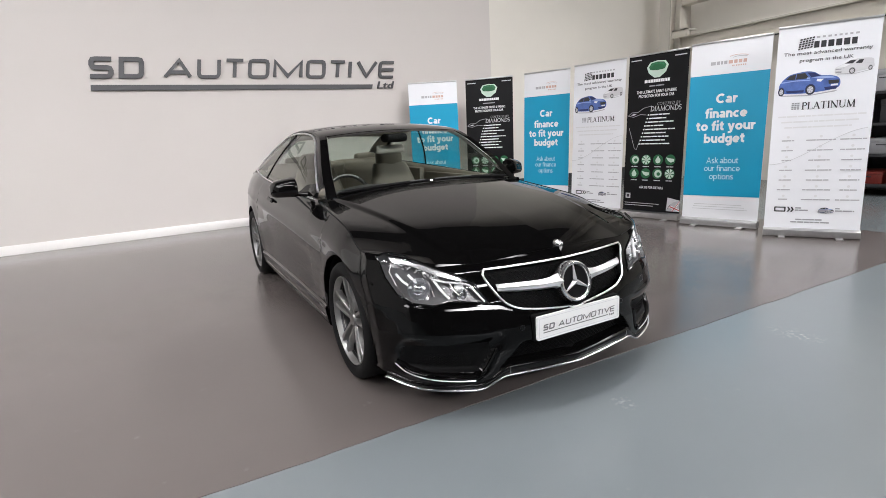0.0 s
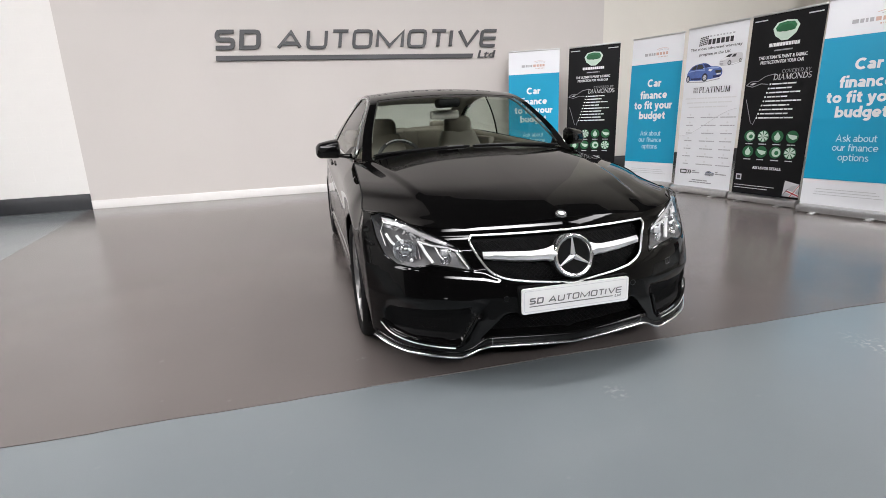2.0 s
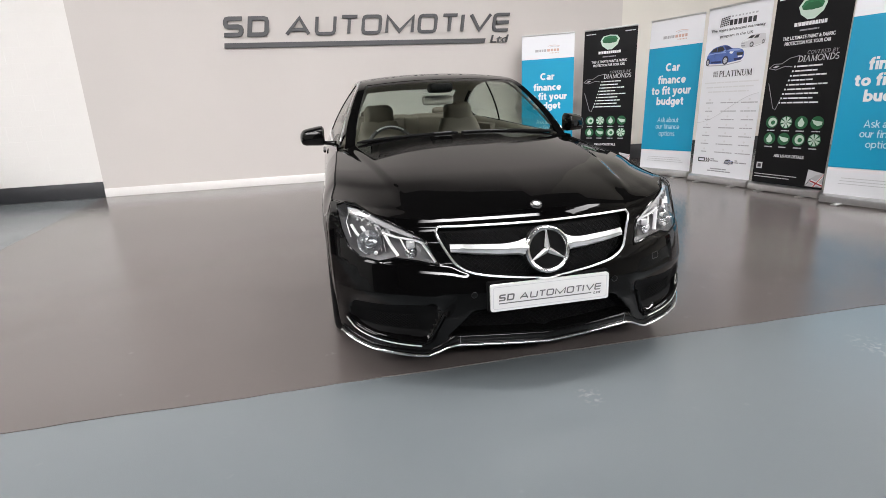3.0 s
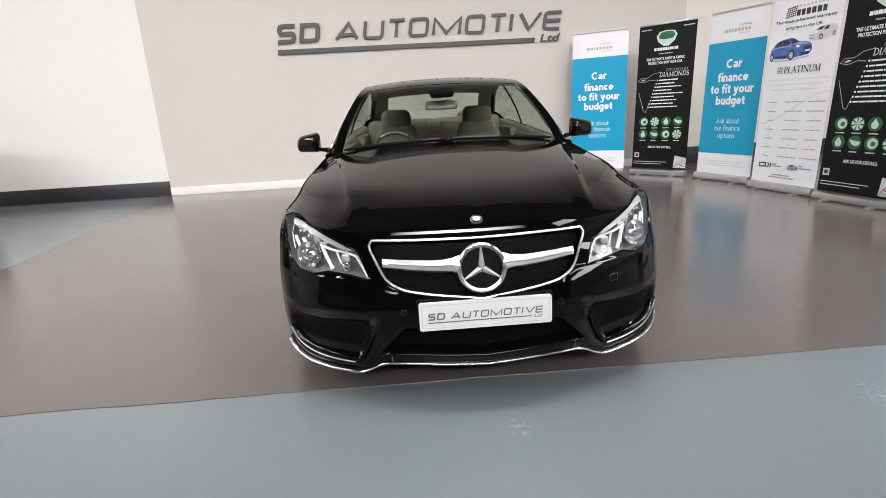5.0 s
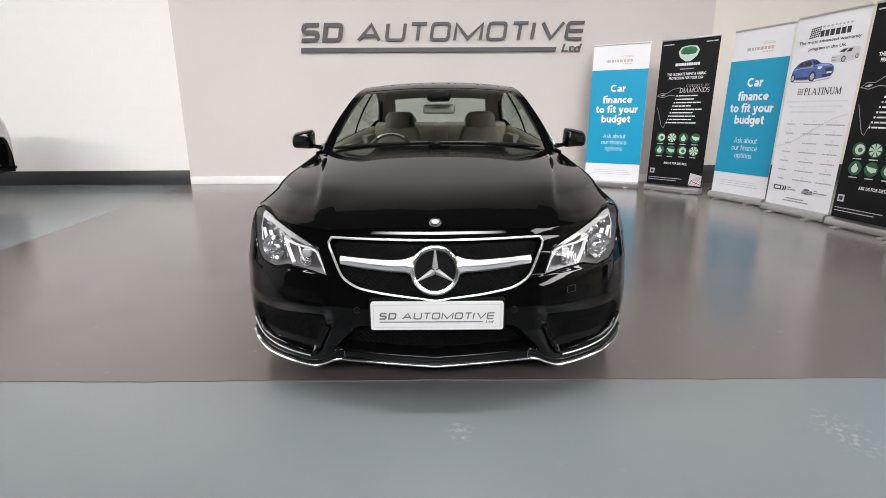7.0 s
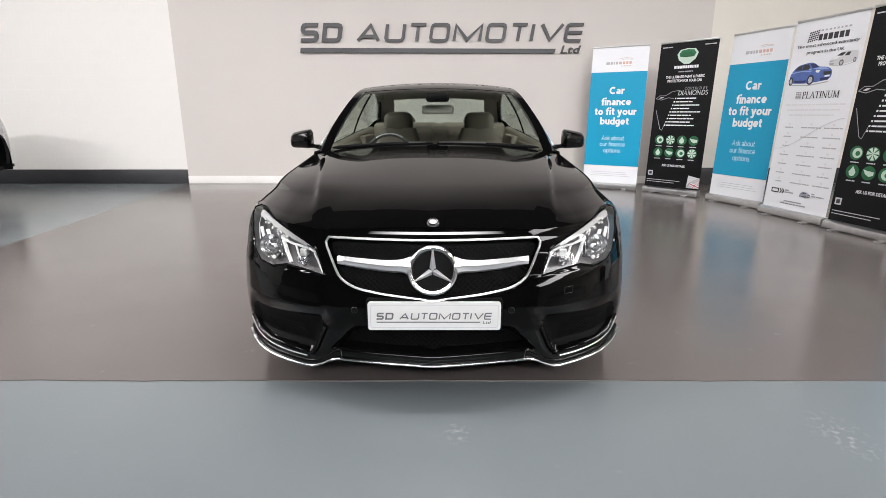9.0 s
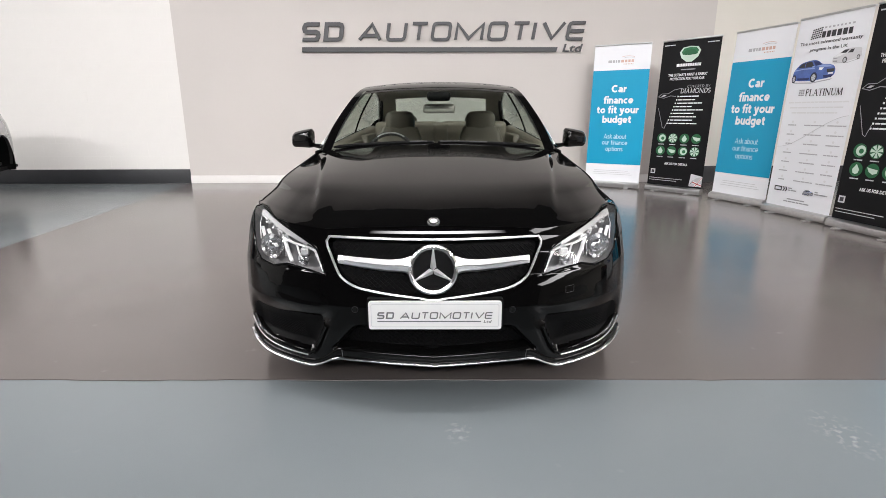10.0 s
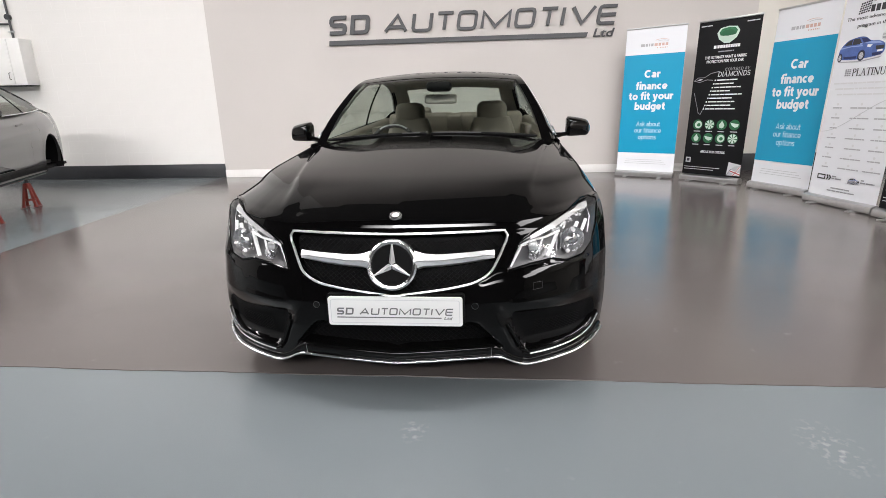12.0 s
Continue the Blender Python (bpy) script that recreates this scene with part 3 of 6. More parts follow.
def hood_points(nu=180, nt=72):
    """The bonnet, from the nose rim to the windscreen, between the wing rims."""
    corner = along(FLANK_EDGE, 1, 0.545)
    rows = []
    for i in range(nt + 1):
        t = i / nt
        edge = along(FLANK_EDGE, 1, corner[1] + (1.545 - corner[1]) * t)
        row = []
        for k in range(nu + 1):
            u = -1 + 2 * k / nu
            a = abs(u)
            front = along(NOSE_EDGE, 0, a * corner[0])
            back = (u * edge[0], 1.40 + 0.145 * a ** 2, 0)
            y = front[1] + (back[1] - front[1]) * t
            mid = 0.714 + 0.240 * (0.90 * t + 0.10 * (1 - (1 - t) ** 8))
            z = mid + (edge[2] - mid) * a ** 2.6
            z += (front[2] - (0.714 + (corner[2] - 0.714) * a ** 2.6)) * (1 - t) ** 4
            line = 0.60 + 0.31 * t
            z += 0.014 * sstep(line + 0.024, line - 0.020, a) * sstep(0.0, 0.35, t) * (1 - 0.3 * t)
            row.append((u * (edge[0] - 0.003), y + 0.003, z))
        rows.append(row)
    return rows


ARC = ((0.742, 1.46, 0.905), (0.704, 1.64, 1.05), (0.650, 1.82, 1.175), (0.592, 2.01, 1.283), (0.560, 2.26, 1.336), (0.550, 2.65, 1.357), (0.557, 3.05, 1.330), (0.582, 3.42, 1.25), (0.627, 3.75, 1.145), (0.676, 4.02, 1.035), (0.70, 4.14, 0.990))
BELT = ((0.790, 1.60, 0.905), (0.805, 2.2, 0.925), (0.808, 2.84, 0.953), (0.785, 3.4, 0.983), (0.752, 3.74, 1.008))


def spline(points, n):
    """Points along a smooth line through the given ones."""
    p = [Vector(q) for q in points]
    p = [p[0] * 2 - p[1]] + p + [p[-1] * 2 - p[-2]]
    out = []
    seg = len(p) - 3
    for i in range(n + 1):
        s = seg * i / n
        k = min(int(s), seg - 1)
        f = s - k
        a, b, c, d = p[k:k + 4]
        out.append(0.5 * (2 * b + (c - a) * f + (2 * a - 5 * b + 4 * c - d) * f * f + (3 * b - a - 3 * c + d) * f ** 3))
    return out


ARC_N = 100
ARC_PTS = spline(ARC, ARC_N)
BELT_PTS = spline(BELT, 60)


def upper(i, w, off=0.0):
    """A point of windscreen, roof and rear window: i along the arc, w across from -1 to 1."""
    p = ARC_PTS[i]
    s = i / ARC_N
    bow = -0.075 * sstep(0.42, 0.0, s) + 0.08 * sstep(0.62, 0.95, s)
    lift = 0.022 + 0.012 * math.sin(math.pi * s)
    c = 1 - abs(w) ** 2.2
    d = Vector((0, -math.sin(math.pi * min(1, s / 0.5) / 2 + math.pi / 2) if s < 0.4 else 0, 1)).normalized()
    return Vector((p.x * w, p.y + bow * c, p.z + lift * c)) + d * off


def upper_patch(i0, i1, w0, w1, off=0.0, nw=30, bm=None):
    rows = [[upper(i, w0 + (w1 - w0) * k / nw, off) for k in range(nw + 1)] for i in range(i0, i1 + 1)]
    return grid(rows, bm, flip=False)


def head(f):
    """The upper edge of the side window, a rail's width below the edge of the roof."""
    a, b = ARC_PTS[int(6 + 78 * f)], BELT_PTS[int(60 * f)]
    wide = 0.062 - 0.028 * sstep(0.15, 0.45, f) - 0.008 * sstep(0.7, 1.0, f)
    gap = (b - a).length
    return a.lerp(b, min(0.6, wide / gap))


def sweep(w0, w1, off, n=16):
    """A line low across the windscreen."""
    out = []
    for k in range(n + 1):
        w = w0 + (w1 - w0) * k / n
        i = 2.3 - 1.1 * w * w
        out.append(upper(int(i), w, off).lerp(upper(int(i) + 1, w, off), i - int(i)))
    return out


def coupe(paint, label, group, m, wheels=True, plate_text=True):
    car = thing("coupe", label, "car", group, m)
    WS, RF = 32, 67  # where windscreen and rear window end on the arc
    # panels of the body side
    holes = ((HEAD_TOP, HEAD_BOT), (GRILLE_TOP, GRILLE_BOT))
    bm = panel(-1, 0.4615, 1, holes)
    joined(bm, panel(-1, 0.4615, -1, holes))
    front = part("front_bumper", bm, paint, car, smooth=50)
    front.data.materials.append(M_MATTBLACK)
    for side in (1, -1):
        part("fender", panel(0.4615, 1.476, side), paint, car, smooth=50)
        door = part("door", panel(1.477, 2.863, side), paint, car, smooth=50)
        part("rear_quarter", panel(2.864, 4.301, side), paint, car, smooth=50)
        # handle
        hx = 0.878 * side
        part("handle", tube([(hx, 2.52 + 0.02 * k, 0.815 + 0.002 * k) for k in range(11)], [0.006] + [0.013] * 9 + [0.006], 8), paint, door)
        # shoulder between rim and side window
        rows = []
        for k in range(71):
            y = 1.50 + (4.14 - 1.50) * k / 70
            col = min(COLS, key=lambda c: abs(c[1] - y) if c[0] > 0.5 else 9)
            rim = Vector(col[2][-1])
            if y < 3.74:
                q = BELT_PTS[int(60 * max(0, (y - 1.60)) / 2.14)]
                inner = Vector((q.x, y, q.z))
            else:
                q = min(ARC_PTS[80:], key=lambda a: abs(a.y - y))
                f = (y - 3.74) / 0.40
                inner = Vector((0.752 + (q.x - 0.752) * f, y, 1.008 + (0.99 - 1.008) * f))
            rows.append([Vector((v.x * side, v.y, v.z)) for v in (rim, rim.lerp(inner, 0.35) + Vector((0, 0, 0.010)), rim.lerp(inner, 0.7) + Vector((0, 0, 0.010)), inner)])
        part("shoulder", grid(rows, flip=side > 0), paint, car, smooth=60)
        # rear roof pillar outside the side window
        rows = []
        for k in range(25):
            f = k / 24
            a = ARC_PTS[int(84 + 16 * f)]
            lower = Vector((0.752 + (0.70 - 0.752) * f, 3.74 + 0.40 * f, 1.008 - 0.018 * f))
            rows.append([Vector((v.x * side, v.y, v.z)) for v in (lower, lower.lerp(a, 0.5) + Vector((0.012, 0, 0.004)), a)])
        part("pillar", grid(rows, flip=side > 0), paint, car, smooth=60)
        # side window, its chrome frame and dark edge
        rows = []
        for k in range(51):
            f = k / 50
            b = BELT_PTS[int(60 * f)]
            row = []
            for j in range(9):
                p = b.lerp(head(f), j / 8) + Vector((0.020 * math.sin(math.pi * j / 8) - 0.004, 0, 0))
                row.append(Vector((p.x * side, p.y, p.z)))
            rows.append(row)
        # painted rail between the side window and the edge of the roof
        rail = []
        for k in range(79):
            a, h = ARC_PTS[6 + k], head(k / 78)
            rail.append([Vector((v.x * side, v.y, v.z)) for v in (h, h.lerp(a, 0.5) + Vector((0.006, 0, 0.003)), a)])
        lining = []
        for k in range(2, 60):
            a, h, b = ARC_PTS[6 + k], head(k / 78), BELT_PTS[int(60 * k / 78)]
            low = h.lerp(b, min(0.3, 0.022 / (b - h).length)) + Vector((-0.022, 0, 0))
            high = upper(6 + k, 0.905, -0.016)
            lining.append([Vector((v.x * side, v.y, v.z)) for v in (low, low.lerp(high, 0.5) + Vector((-0.010, 0, -0.006)), high)])
        part("pillar_lining", grid(lining, flip=side < 0), M_PALEPLASTIC, car, "pale grey pillar lining", smooth=60)
        part("window_frame", grid(rail, flip=side > 0), paint, car, smooth=60)
        win = part("side_window", grid(rows, flip=side > 0), M_GLASS, car)
        win.visible_shadow = False
        frame_line = [Vector(((head(k / 78).x + 0.005) * side, head(k / 78).y, head(k / 78).z)) for k in range(79)]
        part("window_trim", tube(frame_line, 0.0065, 8), M_BRIGHT if wheels else M_GLOSSBLACK, win)
        belt_line = [Vector((p.x * side + 0.006 * side, p.y, p.z + 0.002)) for p in BELT_PTS]
        part("belt_trim", tube(belt_line, 0.006, 6), M_SATIN, win, "satin chrome waist trim")
        mid = [Vector((p.x * side, p.y, p.z)) for p in (BELT_PTS[36].lerp(head(0.6), f / 8) + Vector((0.018 * math.sin(math.pi * f / 8) - 0.004, 0, 0)) for f in range(9))]
        part("window_seal", tube(mid, 0.008, 6), M_GLOSSBLACK, win)
        # mirror
        mirror = part("door_mirror", mirror_shell(side), M_BLACKPAINT, door, "gloss black door mirror")
        part("mirror_glass", mirror_face(side), M_CHROME, mirror)
        part("mirror_arm", tube([(0.79 * side, 1.72, 0.925), (0.83 * side, 1.735, 0.930), (0.89 * side, 1.755, 0.936)], [0.032, 0.024, 0.020], 10, squash=0.6), M_GLOSSBLACK, mirror)
        part("sail_panel", mirror_sail(side), M_GLOSSBLACK, door)
        # sill with its bright edge, wheel arch lining
        part("sill", tube([(0.845 * side, 1.20 + 0.1 * k, 0.20) for k in range(21)], 0.036, 10, squash=1.0), M_GLOSSBLACK, car)
        rows = []
        for k in range(41):
            y = HUB_F + ARCH_R + 0.02 + (HUB_R - HUB_F - 2 * ARCH_R - 0.04) * k / 40
            col = [Vector(p) for p in min(COLS, key=lambda c: abs(c[1] - y) if c[0] > 0.5 else 9)[2]]
            low = [p for p in col if p.z < 0.30]
            rows.append([Vector(((x + o) * side, y, z)) for x, o, z in ((low[-1].x, 0.001, 0.305), (low[-1].x, 0.012, 0.292), (low[len(low) // 2].x, 0.016, 0.25), (low[0].x, 0.012, 0.195), (low[0].x, -0.03, 0.185))])
        part("side_skirt", grid(rows, flip=side > 0), M_GLOSSBLACK if wheels else M_MATTBLACK, car, smooth=50)
        # dark reflection on the grey car's lower door, drawn as a black wedge
        if not wheels:
            rows = []
            for k in range(21):
                y = 1.50 + 0.75 * k / 20
                col = min(COLS, key=lambda c: abs(c[1] - y) if c[0] > 0.5 else 9)[2]
                heights = [0.31 + (0.15 * (1 - k / 20) + 0.004) * j / 4 for j in range(5)]
                rows.append([Vector((float(np.interp(z, [p[2] for p in col], [p[0] for p in col]) + 0.003) * side, y, z)) for z in heights])
            part("door_reflection", grid(rows, flip=side < 0), M_GLOSSBLACK, door, "dark reflection along the lower door, laid on as a black wedge", smooth=50)
        for hub in (HUB_F, HUB_R):
            lin = bmesh.new()
            rows = [[Vector((xx * side, hub + (ARCH_R + 0.004) * math.cos(a), HUB_Z + (ARCH_R + 0.004) * math.sin(a))) for xx in (0.875, 0.55)] for a in [radians(-20 + 220 * k / 28) for k in range(29)]]
            grid(rows, lin)
            part("arch_liner", lin, M_MATTBLACK, car)
    tail = panel(4.301, 9, 1)
    joined(tail, panel(4.301, 9, -1))
    part("rear_bumper", tail, paint, car, smooth=50)
    part("bonnet", grid(hood_points(), flip=False), paint, car, smooth=60)
    # roof, pillars and glass
    part("roof", upper_patch(WS - 1, RF + 1, -1, 1), paint, car, smooth=60)
    for s in (1, -1):
        part("windscreen_pillar", grid([[upper(i, s * w) for w in (0.915, 0.94, 0.97, 1.0)] for i in range(0, WS)], flip=s < 0), paint, car, smooth=60)
        part("rear_pillar", grid([[upper(i, s * w) for w in (0.77, 0.86, 0.93, 1.0)] for i in range(RF, ARC_N + 1)], flip=s < 0), paint, car, smooth=60)
    screen = part("windscreen", upper_patch(1, WS, -0.925, 0.925, -0.004), M_GLASS, car)
    screen.visible_shadow = False
    part("screen_band", upper_patch(WS - 3, WS, -0.9, 0.9, -0.002), M_GLOSSBLACK, screen)
    rear = part("rear_window", upper_patch(RF, ARC_N - 2, -0.78, 0.78, -0.004), M_GLASS, car)
    rear.visible_shadow = False
    part("scuttle", grid([[(0.84 * (k / 20 - 0.5) * 2 * (0.93 if j else 0.96), (1.43, 1.50, 1.60)[j] + 0.10 * (k / 10 - 1) ** 2, (0.915, 0.918, 0.925)[j] - 0.03 * (k / 10 - 1) ** 2) for k in range(21)] for j in range(3)]), M_MATTBLACK, car)
    rows = []
    for k in range(13):
        f = k / 12
        y = 4.10 + 0.50 * f
        half = 0.72 - 0.10 * f * f
        rows.append([(half * (2 * i / 24 - 1), y + 0.06 * (1 - (2 * i / 24 - 1) ** 2) * (1 - 0.6 * f), 0.988 + 0.018 * (1 - (2 * i / 24 - 1) ** 2) - 0.03 * f) for i in range(25)])
    part("boot_lid", grid(rows), paint, car, smooth=60)
    for w0, w1, lit0, lit1 in ((-0.90, -0.03, -0.24, -0.09), (0.0, 0.88, 0.02, 0.42)):
        wiper = part("wiper", tube(sweep(w0, w1, 0.010), [0.005] + [0.0105] * 15 + [0.005], 8), M_MATTBLACK, car)
        # highlight on the blade, laid on as a lighter grey strip
        part("wiper_highlight", tube(sweep(lit0, lit1, 0.019), 0.004, 6), M_WIPERSHINE, wiper)
    # dark joint between bonnet and wings
    for s in (1, -1):
        joint = [p for p in FLANK_EDGE if 0.56 < p[1] < 1.50]
        part("bonnet_seal", tube([(p[0] * s, p[1], p[2] - 0.001) for p in joint], 0.0035, 6), M_MATTBLACK, car)
    # underside
    part("undertray", box(-0.78, 0.78, 0.50, 4.40, 0.20, 0.24), M_MATTBLACK, car)
    part("bulkhead", box(-0.52, 0.52, 0.24, 0.9, 0.24, 0.62), M_MATTBLACK, car)
    nose_details(car, paint, plate_text)
    cabin(car)
    if wheels:
        for hub in (HUB_F, HUB_R):
            for side in (1, -1):
                wheel(car, side, hub)
    return car


def mirror_shell(side):
    bm = bmesh.new()
    rings = []
    for k in range(15):
        f = k / 14
        x = 0.860 + 0.158 * f
        end = math.sqrt(max(0.0, 1 - max(0.0, (f - 0.80) / 0.20) ** 2 * 0.75)) * math.sqrt(1 - max(0.0, (0.1 - f) / 0.1) ** 2 * 0.5)
        top, low = 1.045 - 0.030 * f ** 1.5, 0.915 + 0.004 * f
        hz, cz = (top - low) / 2 * end, (top + low) / 2
        hy = 0.125 * (1 - 0.40 * f ** 1.5) * end
        cy = 1.772 + 0.040 * f
        ring = []
        for a in range(24):
            t = 2 * math.pi * a / 24
            ca, sa = math.cos(t), math.sin(t)
            yy = cy - hy * abs(ca) ** 0.6 + 0.034 * max(0.0, sa) ** 1.2 * abs(ca) ** 0.5 if ca > 0 else cy + 0.02 * -math.copysign(abs(ca) ** 0.3, ca)
            ring.append(bm.verts.new((x * side, yy, cz + hz * math.copysign(abs(sa) ** 0.5, sa))))
        rings.append(ring)
    for a, b in zip(rings, rings[1:]):
        for i in range(24):
            bm.faces.new((a[i], a[(i + 1) % 24], b[(i + 1) % 24], b[i]))
    bm.faces.new(rings[0])
    bm.faces.new(rings[-1])
    bmesh.ops.recalc_face_normals(bm, faces=bm.faces)
    return bm


def mirror_face(side):
    return box(0.880 * side, 0.992 * side, 1.832, 1.838, 0.928, 1.022, 0.002)


def mirror_sail(side):
    bm = bmesh.new()
    pts = [(0.765, 1.58, 0.912), (0.806, 1.90, 0.925), (0.765, 1.77, 0.985), (0.715, 1.655, 0.995)]
    rows = [[Vector((p[0] * side + d * side, p[1], p[2])) for d in (0.0, 0.012)] for p in pts + pts[:1]]
    grid(rows, bm)
    bm.faces.new([bm.verts.new((p[0] * side + 0.012 * side, p[1], p[2])) for p in pts])
    bmesh.ops.recalc_face_normals(bm, faces=bm.faces)
    return bm


def nose_details(car, paint, plate_text):
    # grille: dark back, diamond mesh, surround, cross bar, ring and three-armed emblem
    grille = part("grille", nose_patch(GRILLE_TOP, GRILLE_BOT, -0.045, 44, 10), M_MATTBLACK, car)
    mesh = bmesh.new()
    for direction in (1, -1):
        for k in range(-26, 60):
            pts = []
            for j in range(12):
                z = 0.437 + 0.222 * j / 11
                x = -0.60 + 0.0235 * k + direction * (z - 0.437) * 1.15
                if abs(x) < 0.43 and lerp_table(x, GRILLE_BOT) < z < lerp_table(x, GRILLE_TOP):
                    pts.append(nose(x, z, -0.022 - 0.002 * direction))
            if len(pts) > 1:
                tube(pts, 0.0022, 4, bm=mesh)
    part("grille_mesh", mesh, M_MATTBLACK, grille, smooth=60)
    loop = [p for p in GRILLE_BOT] + [(0.436, 0.642), (0.425, 0.660), (0.2, 0.659), (0, 0.658), (-0.2, 0.659), (-0.425, 0.660), (-0.436, 0.642)]
    ring_pts = []
    for a, b in zip(loop, loop[1:] + loop[:1]):
        n = max(1, int(math.hypot(b[0] - a[0], b[1] - a[1]) / 0.02))
        ring_pts += [nose(a[0] + (b[0] - a[0]) * k / n, a[1] + (b[1] - a[1]) * k / n, 0.003) for k in range(n)]
    part("grille_surround", tube(ring_pts, 0.0052, 8, closed=True, up=(0, 1, 0)), M_BRIGHT, grille, "thin chrome grille surround")
    for s in (1, -1):
        top = ((0.06, 0.600), (0.085, 0.592), (0.115, 0.5835), (0.16, 0.582), (0.404, 0.592))
        bot = ((0.06, 0.520), (0.085, 0.528), (0.115, 0.540), (0.16, 0.5435), (0.404, 0.563))
        bar = bmesh.new()
        rows = []
        for i in range(31):
            x = 0.082 + (0.386 - 0.082) * i / 30
            a, b = lerp_table(x, bot), lerp_table(x, top)
            prof = ((0, -0.02), (0.0, 0.008), (0.28, 0.020), (0.33, 0.030), (0.95, 0.010), (1.0, -0.02))
            rows.append([Vector(((q := nose(x, a + (b - a) * f, o * (1 - 0.8 * sstep(0.33, 0.386, x)) + 0.028 * sstep(0.20, 0.06, x))).x * s, q.y, q.z)) for f, o in prof])
        grid(rows, bar, flip=s > 0)
        part("grille_bar", bar, M_SATIN, grille, "satin silver grille cross bar", smooth=30)
    c = Vector((0, 0.024, 0.559))
    tilt = pose(0, 0, 0, -14, 0, 0).to_3x3()
    ring = bmesh.new()
    big_r, n = 0.086, 48
    prof = ((-0.011, 0.03), (-0.011, 0.002), (-0.006, -0.006), (0.003, -0.008), (0.010, -0.002), (0.013, 0.010), (0.014, 0.04))
    rows = [[c + tilt @ Vector(((big_r + dr) * math.cos(2 * math.pi * k / n), dy, (big_r + dr) * math.sin(2 * math.pi * k / n))) for dr, dy in prof] for k in range(n + 1)]
    grid(rows, ring)
    bmesh.ops.recalc_face_normals(ring, faces=ring.faces)
    part("emblem_ring", ring, M_LIP, grille, "round chrome emblem ring", smooth=35)
    arms = bmesh.new()
    for k in range(3):
        a = radians(90 + 120 * k)
        d, e = Vector((math.cos(a), 0, math.sin(a))), Vector((-math.sin(a), 0, math.cos(a)))
        tip = d * 0.079
        b0, b1 = d * 0.010 + e * 0.0125, d * 0.010 - e * 0.0125
        v = [arms.verts.new(c + tilt @ q) for q in (Vector((0, -0.012, 0)), b0 + Vector((0, 0.004, 0)), tip + e * 0.003, tip - e * 0.003, b1 + Vector((0, 0.004, 0)), tip + Vector((0, -0.003, 0)))]
        arms.faces.new((v[0], v[1], v[2], v[5]))
        arms.faces.new((v[0], v[5], v[3], v[4]))
    part("emblem", arms, M_SATIN, grille, smooth=0)
    disc = bmesh.new()
    bmesh.ops.create_circle(disc, cap_ends=True, segments=40, radius=0.080, matrix=Matrix.Translation(c + tilt @ Vector((0, 0.006, 0))) @ pose(0, 0, 0, 90 - 14, 0, 0))
    part("emblem_back", disc, M_MATTBLACK, grille)
    # small round badge on the bonnet
    bp = Vector((0, 0.150, 0.720))
    up = Vector((0, -0.42, 0.91)).normalized()
    badge = part("bonnet_badge", cyl(bp, bp + up * 0.008, 0.025, 0.022, 28), M_HOUSING, car, "small round silver bonnet badge")
    flat = up.cross(Vector((1, 0, 0)))
    part("badge_ring", tube([bp + up * 0.008 + Vector((1, 0, 0)) * 0.022 * math.cos(2 * math.pi * k / 24) + flat * 0.022 * math.sin(2 * math.pi * k / 24) for k in range(24)], 0.0032, 6, closed=True, up=up), M_CHROME, badge)
    part("badge_face", cyl(bp + up * 0.008, bp + up * 0.0095, 0.015, 0.014, 20), M_SATIN, badge)
    # headlamps
    for s in (1, -1):
        lamp = part("headlamp", nose_patch(HEAD_TOP, HEAD_BOT, -0.06, 40, 12, flip=s), M_HOUSING, car, "clear headlamp with bright light guides")
        edge = [p for p in HEAD_BOT] + [p for p in HEAD_TOP[::-1]]
        walls = bmesh.new()
        e1 = line_on_nose(edge + edge[:1], 0.001, 0.02, s)
        e2 = line_on_nose(edge + edge[:1], -0.062, 0.02, s)
        grid([e1, e2], walls)
        part("lamp_wall", walls, M_HOUSING, lamp)
        part("lamp_seal", tube(e1[:-1], 0.0045, 6, closed=True, up=(0, 1, 0)), M_GLOSSBLACK, lamp)
        cover = part("lamp_cover", nose_patch(HEAD_TOP, HEAD_BOT, 0.002, 40, 12, flip=s), M_CLEAR, lamp)
        cover.visible_shadow = False
        for cx, cz, r in ((0.722, 0.604, 0.041), (0.545, 0.580, 0.020)):
            q = nose(cx, cz, -0.045)
            q.x *= s
            f = Vector((0.28 * s, -1, 0.05)).normalized()
            part("reflector", cyl(q + f * 0.0, q + f * 0.034, r * 0.62, r * 1.3, 28, caps=False), M_REFLECTOR, lamp)
            part("projector", ball(q + f * 0.012, r * 0.8, r * 0.8, r * 0.8, 20), M_LENS, lamp)
        # light guides: the brow and its hook, slanting strokes, strokes before the projector
        strokes = (
            (((0.655, 0.640), (0.60, 0.624), (0.535, 0.614), (0.497, 0.600), (0.473, 0.565), (0.452, 0.531)), 0.0075),
            (((0.505, 0.618), (0.565, 0.642), (0.635, 0.672)), 0.0045),
            (((0.648, 0.634), (0.630, 0.598), (0.602, 0.556)), 0.0085),
            (((0.585, 0.618), (0.572, 0.590), (0.556, 0.568)), 0.0045),
            (((0.785, 0.662), (0.765, 0.628), (0.722, 0.588)), 0.0075),
            (((0.742, 0.660), (0.722, 0.630), (0.688, 0.600)), 0.0085),
            (((0.790, 0.715), (0.806, 0.670), (0.792, 0.610)), 0.0025),
        )
        for pts, r in strokes:
            part("light_guide", tube(line_on_nose(pts, -0.020, 0.012, s), r, 8, squash=0.6), M_LEDBAR, lamp)
